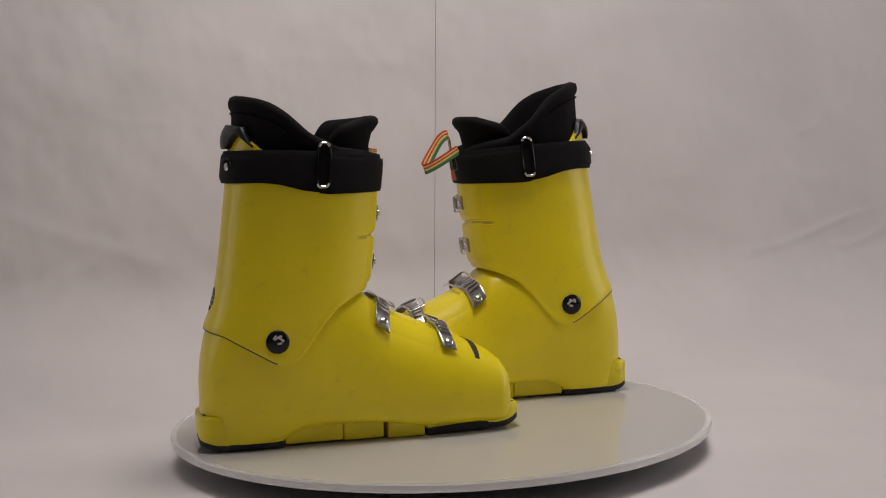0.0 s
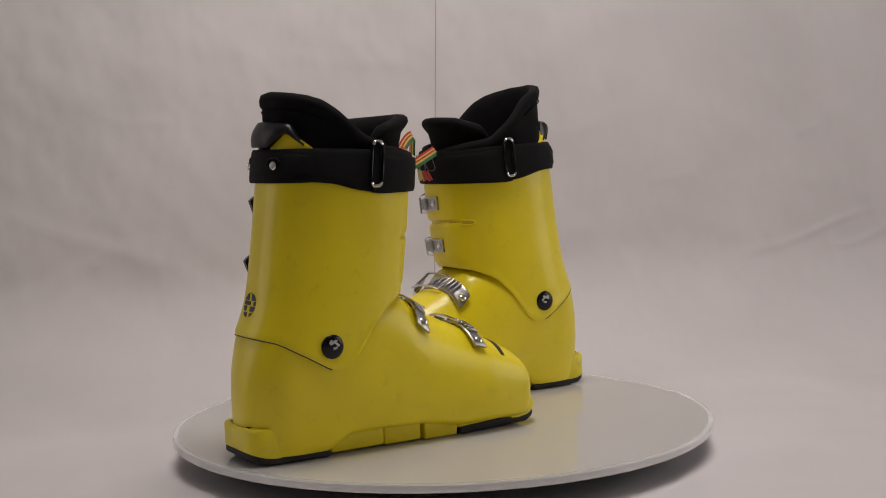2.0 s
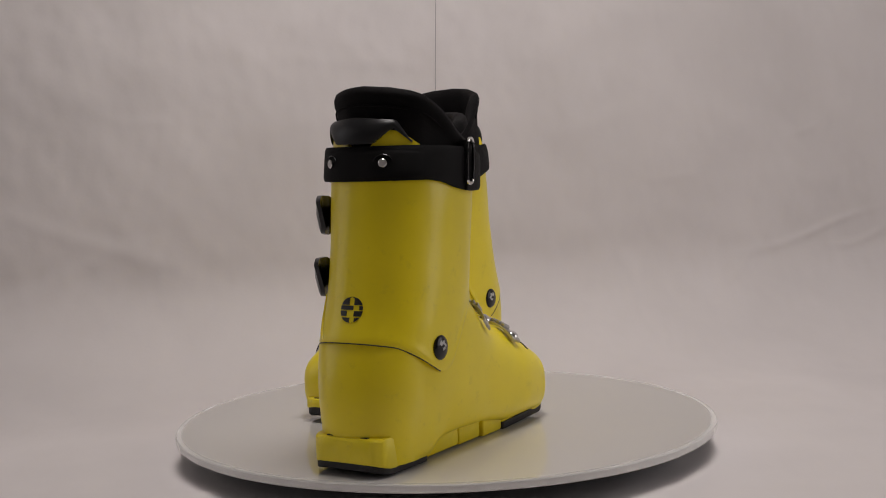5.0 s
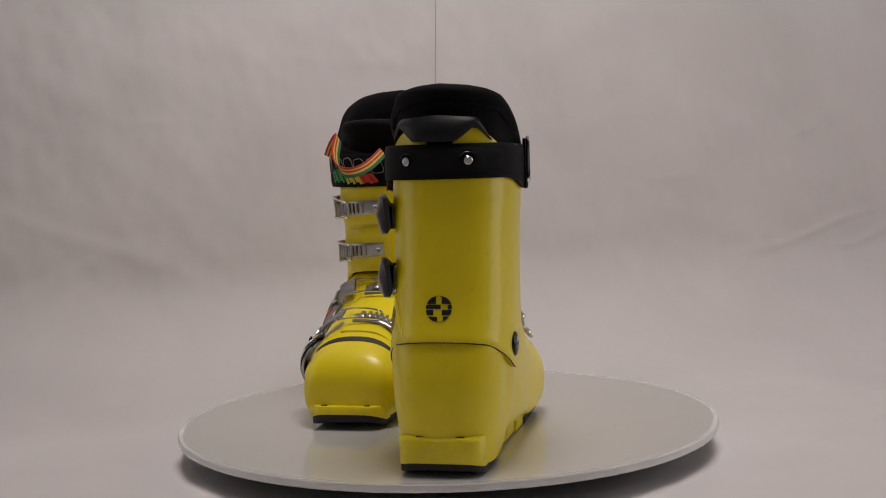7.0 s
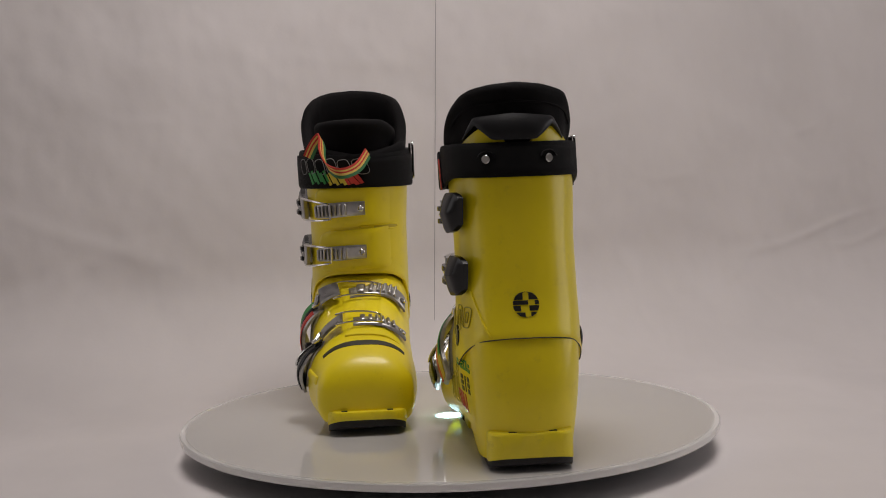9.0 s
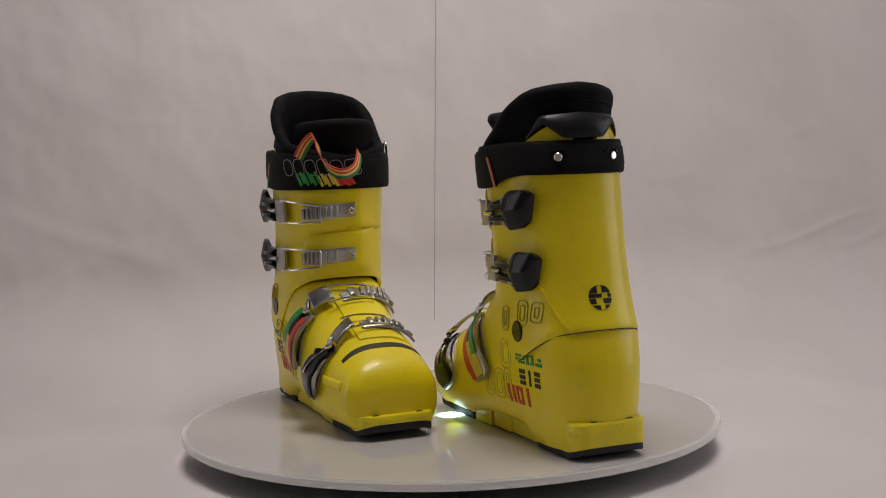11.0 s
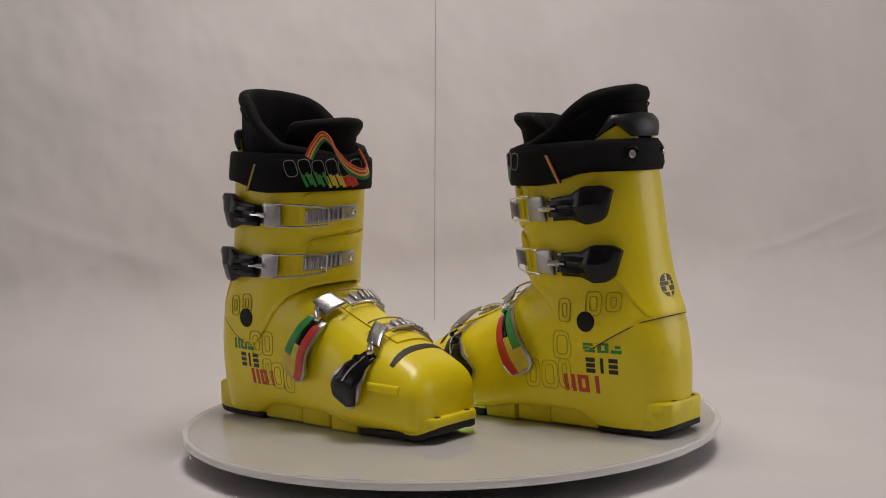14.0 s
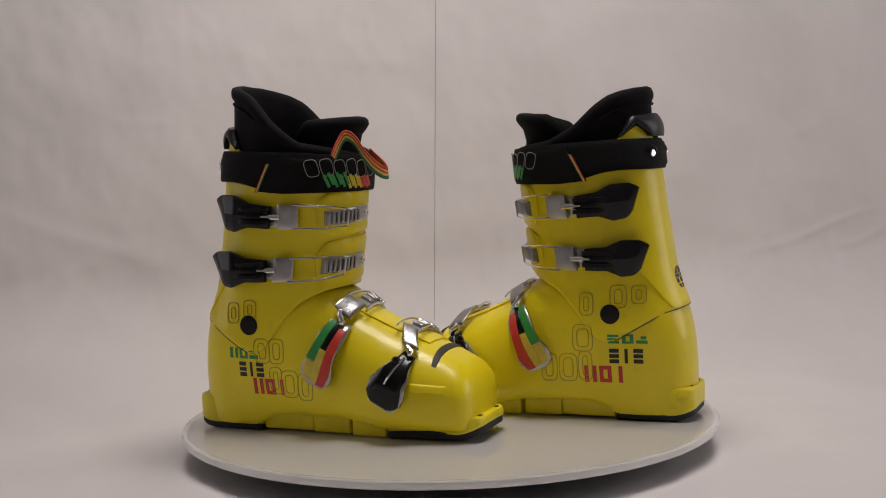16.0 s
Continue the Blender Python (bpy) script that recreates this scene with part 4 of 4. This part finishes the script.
def backdrop():
    """One white cloth: it lies on the table, sweeps up and hangs behind."""
    prof = [(-1.30, FLOOR_Z)]
    prof += [(-1.30 + 1.52 * i / 60, FLOOR_Z) for i in range(1, 61)]
    r = 0.26
    top = 0.136
    for i in range(1, 49):
        a = math.pi / 2 * i / 48
        prof.append((0.22 + r * math.sin(a), FLOOR_Z + (top - FLOOR_Z) * (1 - math.cos(a))))
    prof += [(0.48 + 0.01 * i / 150, top + 0.625 * i / 150) for i in range(1, 151)]
    prof += [(0.49 + 0.01 * i / 30, top + 0.625 + 0.625 * i / 30) for i in range(1, 31)]
    bm = bmesh.new()
    xs = np.concatenate((np.linspace(-1.4, -0.72, 60), np.linspace(-0.716, 0.716, 359), np.linspace(0.72, 1.4, 60)))
    rows = []
    creases = ((0.425, 0.074, 0.478, 0.121, 0.0065, 0.0016), (0.470, 0.117, 0.640, 0.166, 0.0055, 0.0020), (0.600, 0.120, 0.700, 0.150, 0.0055, 0.0020), (0.545, 0.292, 0.612, 0.330, 0.006, 0.0009), (0.292, 0.055, 0.308, 0.004, 0.006, 0.0009), (0.30, 0.235, 0.38, 0.230, 0.007, 0.0007), (-0.58, 0.222, -0.36, 0.130, 0.012, 0.0013), (-0.60, 0.09, -0.42, 0.16, 0.012, 0.0010), (-0.44, 0.34, -0.36, 0.325, 0.008, 0.0007), (0.16, 0.30, 0.30, 0.33, 0.012, 0.0008), (-0.20, 0.42, -0.05, 0.40, 0.012, 0.0008))
    for y, z in prof:
        up = min(1.0, max(0.0, (z + 0.044) / 0.10))
        row = []
        for x in xs:
            h = 0.0028 * noise.noise(Vector((x * 2.6, z * 1.3 + 3, y * 2.0))) + 0.0028 * noise.noise(Vector((x * 6 + z * 3, z * 3.4 - x * 2, y * 5))) + 0.0030 * noise.noise(Vector((x * 12 + 5, z * 9, y * 9))) + 0.0014 * noise.noise(Vector((x * 27, z * 22, y * 22))) + 0.0005 * noise.noise(Vector((x * 60, z * 45, y * 45)))
            # long soft creases
            for xa, za, xb, zb, wide, deep in creases:
                lx, lz = xb - xa, zb - za
                size = math.hypot(lx, lz)
                along = ((x - xa) * lx + (z - za) * lz) / size ** 2
                c = ((z - za) * lx - (x - xa) * lz) / size + 0.004 * math.sin(along * 5)
                if -0.2 < along < 1.2 and abs(c) < 4 * wide:
                    h += deep * math.exp(-(c / wide) ** 2) * up * max(0.0, 1 - (abs(along - 0.5) / 0.7) ** 3)
            turn = (-0.22 * math.tanh(-x / 0.7) if x < 0 else 0.10 * math.tanh(x / 0.35)) * min(1.0, max(0.0, (y + 0.25) / 0.4))
            row.append(bm.verts.new((x, y + turn - h * up, z + h * 0.9 * (1 - up) * min(1.0, abs(math.hypot(x, y)) * 3))))
        rows.append(row)
    for a, b in zip(rows, rows[1:]):
        for j in range(len(xs) - 1):
            bm.faces.new((a[j], a[j + 1], b[j + 1], b[j]))
    ob = part("backdrop", bm, CLOTH, None, sharp=3)
    tagged(ob, "white photo backdrop cloth, lightly creased, sweeping up behind", "backdrop", kind="structure")
    return ob


cloth = backdrop()


def cloth_y(z):
    if z < 0.136:
        return 0.22 + 0.26 * math.sin(math.acos(1 - (z - FLOOR_Z) / (0.136 - FLOOR_Z)))
    t = (z - 0.136) / 1.25
    return 0.48 + 0.02 * t


def seam():
    pts = []
    for k in range(30):
        z = 0.045 + 0.805 * k / 29
        x = -0.0087 + 0.0357 * (z - 0.0766)
        pts.append((x, cloth_y(z) - 0.009, z))
    ob = part("backdrop_seam", tube(pts, 0.00045, 6), SEAM_GREY)
    tagged(ob, "thin dark vertical seam on the white backdrop cloth", "seam", kind="structure")


seam()


# unseen room, added around the set for reflections and bounced light
def room():
    for name, lo, hi in (("wall_north", (-2.6, 2.3, -0.8), (2.6, 2.4, 2.2)), ("wall_south", (-2.6, -3.1, -0.8), (2.6, -3.0, 2.2)), ("wall_west", (-2.7, -3.0, -0.8), (-2.6, 2.3, 2.2)), ("wall_east", (2.6, -3.0, -0.8), (2.7, 2.3, 2.2)), ("ceiling", (-2.7, -3.1, 2.2), (2.7, 2.4, 2.3)), ("floor", (-2.7, -3.1, -0.9), (2.7, 2.4, -0.8))):
        bm = bmesh.new()
        bmesh.ops.create_cube(bm, size=1)
        for v in bm.verts:
            v.co = Vector([lo[k] + (hi[k] - lo[k]) * (v.co[k] + 0.5) for k in range(3)])
        tagged(part(name, bm, ROOM), "added unseen pale painted " + name.split("_")[0] + " of the room", name.split("_")[0], kind="structure")


room()


def table():
    ob = new("table")
    tagged(ob, "plain table under the white cloth", "table")
    bm = bmesh.new()
    bmesh.ops.create_cube(bm, size=1)
    for v in bm.verts:
        v.co = Vector((v.co.x * 2.4, v.co.y * 1.7 - 0.42, FLOOR_Z - 0.030 + v.co.z * 0.03))
    part("tabletop", bm, ROOM, ob)
    for x in (-1.1, 1.1):
        for y in (-1.18, 0.34):
            part("leg", lathe([(0.03, -0.8), (0.03, FLOOR_Z - 0.045)], 16, (x, y, 0)), ROOM, ob)


table()

# ---- turntable ----
DISC_R, DISC_T = 0.2836, 0.0078


def turntable():
    ob = new("turntable")
    tagged(ob, "round white glossy turntable plate with a glowing centre", "turntable")
    t = DISC_T
    top = part("plate", lathe([(0.0165, -t), (DISC_R - 0.0065, -t), (DISC_R - 0.0065, -0.0001), (0.0165, 0.0)], 128, (-0.0035, -0.006, 0)), DISC_WHITE, ob, "white glossy plate")
    top.data.materials.append(UNDERSIDE)
    for face in top.data.polygons:
        face.material_index = 1 if face.normal.z < -0.5 else 0
    ring = [(DISC_R - 0.0064, -t), (DISC_R - 0.0015, -t), (DISC_R - 0.0003, -t + 0.0012), (DISC_R, -t * 0.5), (DISC_R - 0.0003, -0.0012), (DISC_R - 0.0015, -0.0001), (DISC_R - 0.0064, -0.0001)]
    glass = part("rim", lathe(ring, 160, (-0.0035, -0.006, 0)), RIM_GLASS, ob, "polished glass rim")
    glass.visible_shadow = False
    part("led_lens", lathe([(0.0163, -t + 0.001), (0.0163, -0.0006), (0.013, 0.0003), (0.0004, 0.0008)], 40, (-0.0035, -0.006, 0)), LED, ob, "glowing bluish-white light at the centre")
    return ob


def turntable_base():
    """A low round foot, well inside the plate's rim."""
    ob = new("pedestal")
    tagged(ob, "low white round foot under the turntable plate", "pedestal")
    top = -DISC_T - 0.0030
    low = FLOOR_Z + 0.0004
    # foot and spindle take the white that is greyed for the plate's shade
    part("housing", lathe([(0.104, low), (0.106, low + 0.003), (0.100, top - 0.004), (0.096, top), (0.0005, top)], 96), SHADED_WHITE, ob, "white foot, the plate's shade put into its grey colour")
    part("spindle", lathe([(0.020, top + 0.0002), (0.020, -DISC_T - 0.0003)], 32), SHADED_WHITE, ob)


def cloth_fold():
    """The backdrop's middle fold, running on over the table towards the front."""
    ob = part("backdrop_fold", tube([(-0.003 + 0.0006 * math.sin(k * 1.7), -0.27 - 0.9 * k / 40, FLOOR_Z + 0.0008) for k in range(41)], 0.0013, 8), CLOTH)
    tagged(ob, "pale raised fold in the white backdrop cloth", "fold", kind="structure")


cloth_fold()
plate = turntable()
turntable_base()
left_boot = ski_boot(1, "bright yellow ski boot with black liner and metal buckles")
right_boot = ski_boot(-1, "bright yellow ski boot with black liner and striped pull ribbon")

# ---- movement ----
SPEED = 8.944
LEFT = (-0.2223, -0.1131, 14.25)
RIGHT = (0.1850, 0.1322, 193.9)


def motions():
    times = [0.0, 0.1] + [0.5 * k for k in range(1, 32)] + [15.9, 16.0]
    for ob, (x, y, turn) in ((plate, (0, 0, 0)), (left_boot, LEFT), (right_boot, RIGHT)):
        rows = []
        for t in times:
            a = radians(SPEED * t)
            rows.append((t, pose(x * math.cos(a) - y * math.sin(a), x * math.sin(a) + y * math.cos(a), 0, 0, 0, turn + SPEED * t)))
        walk(ob, rows)


motions()
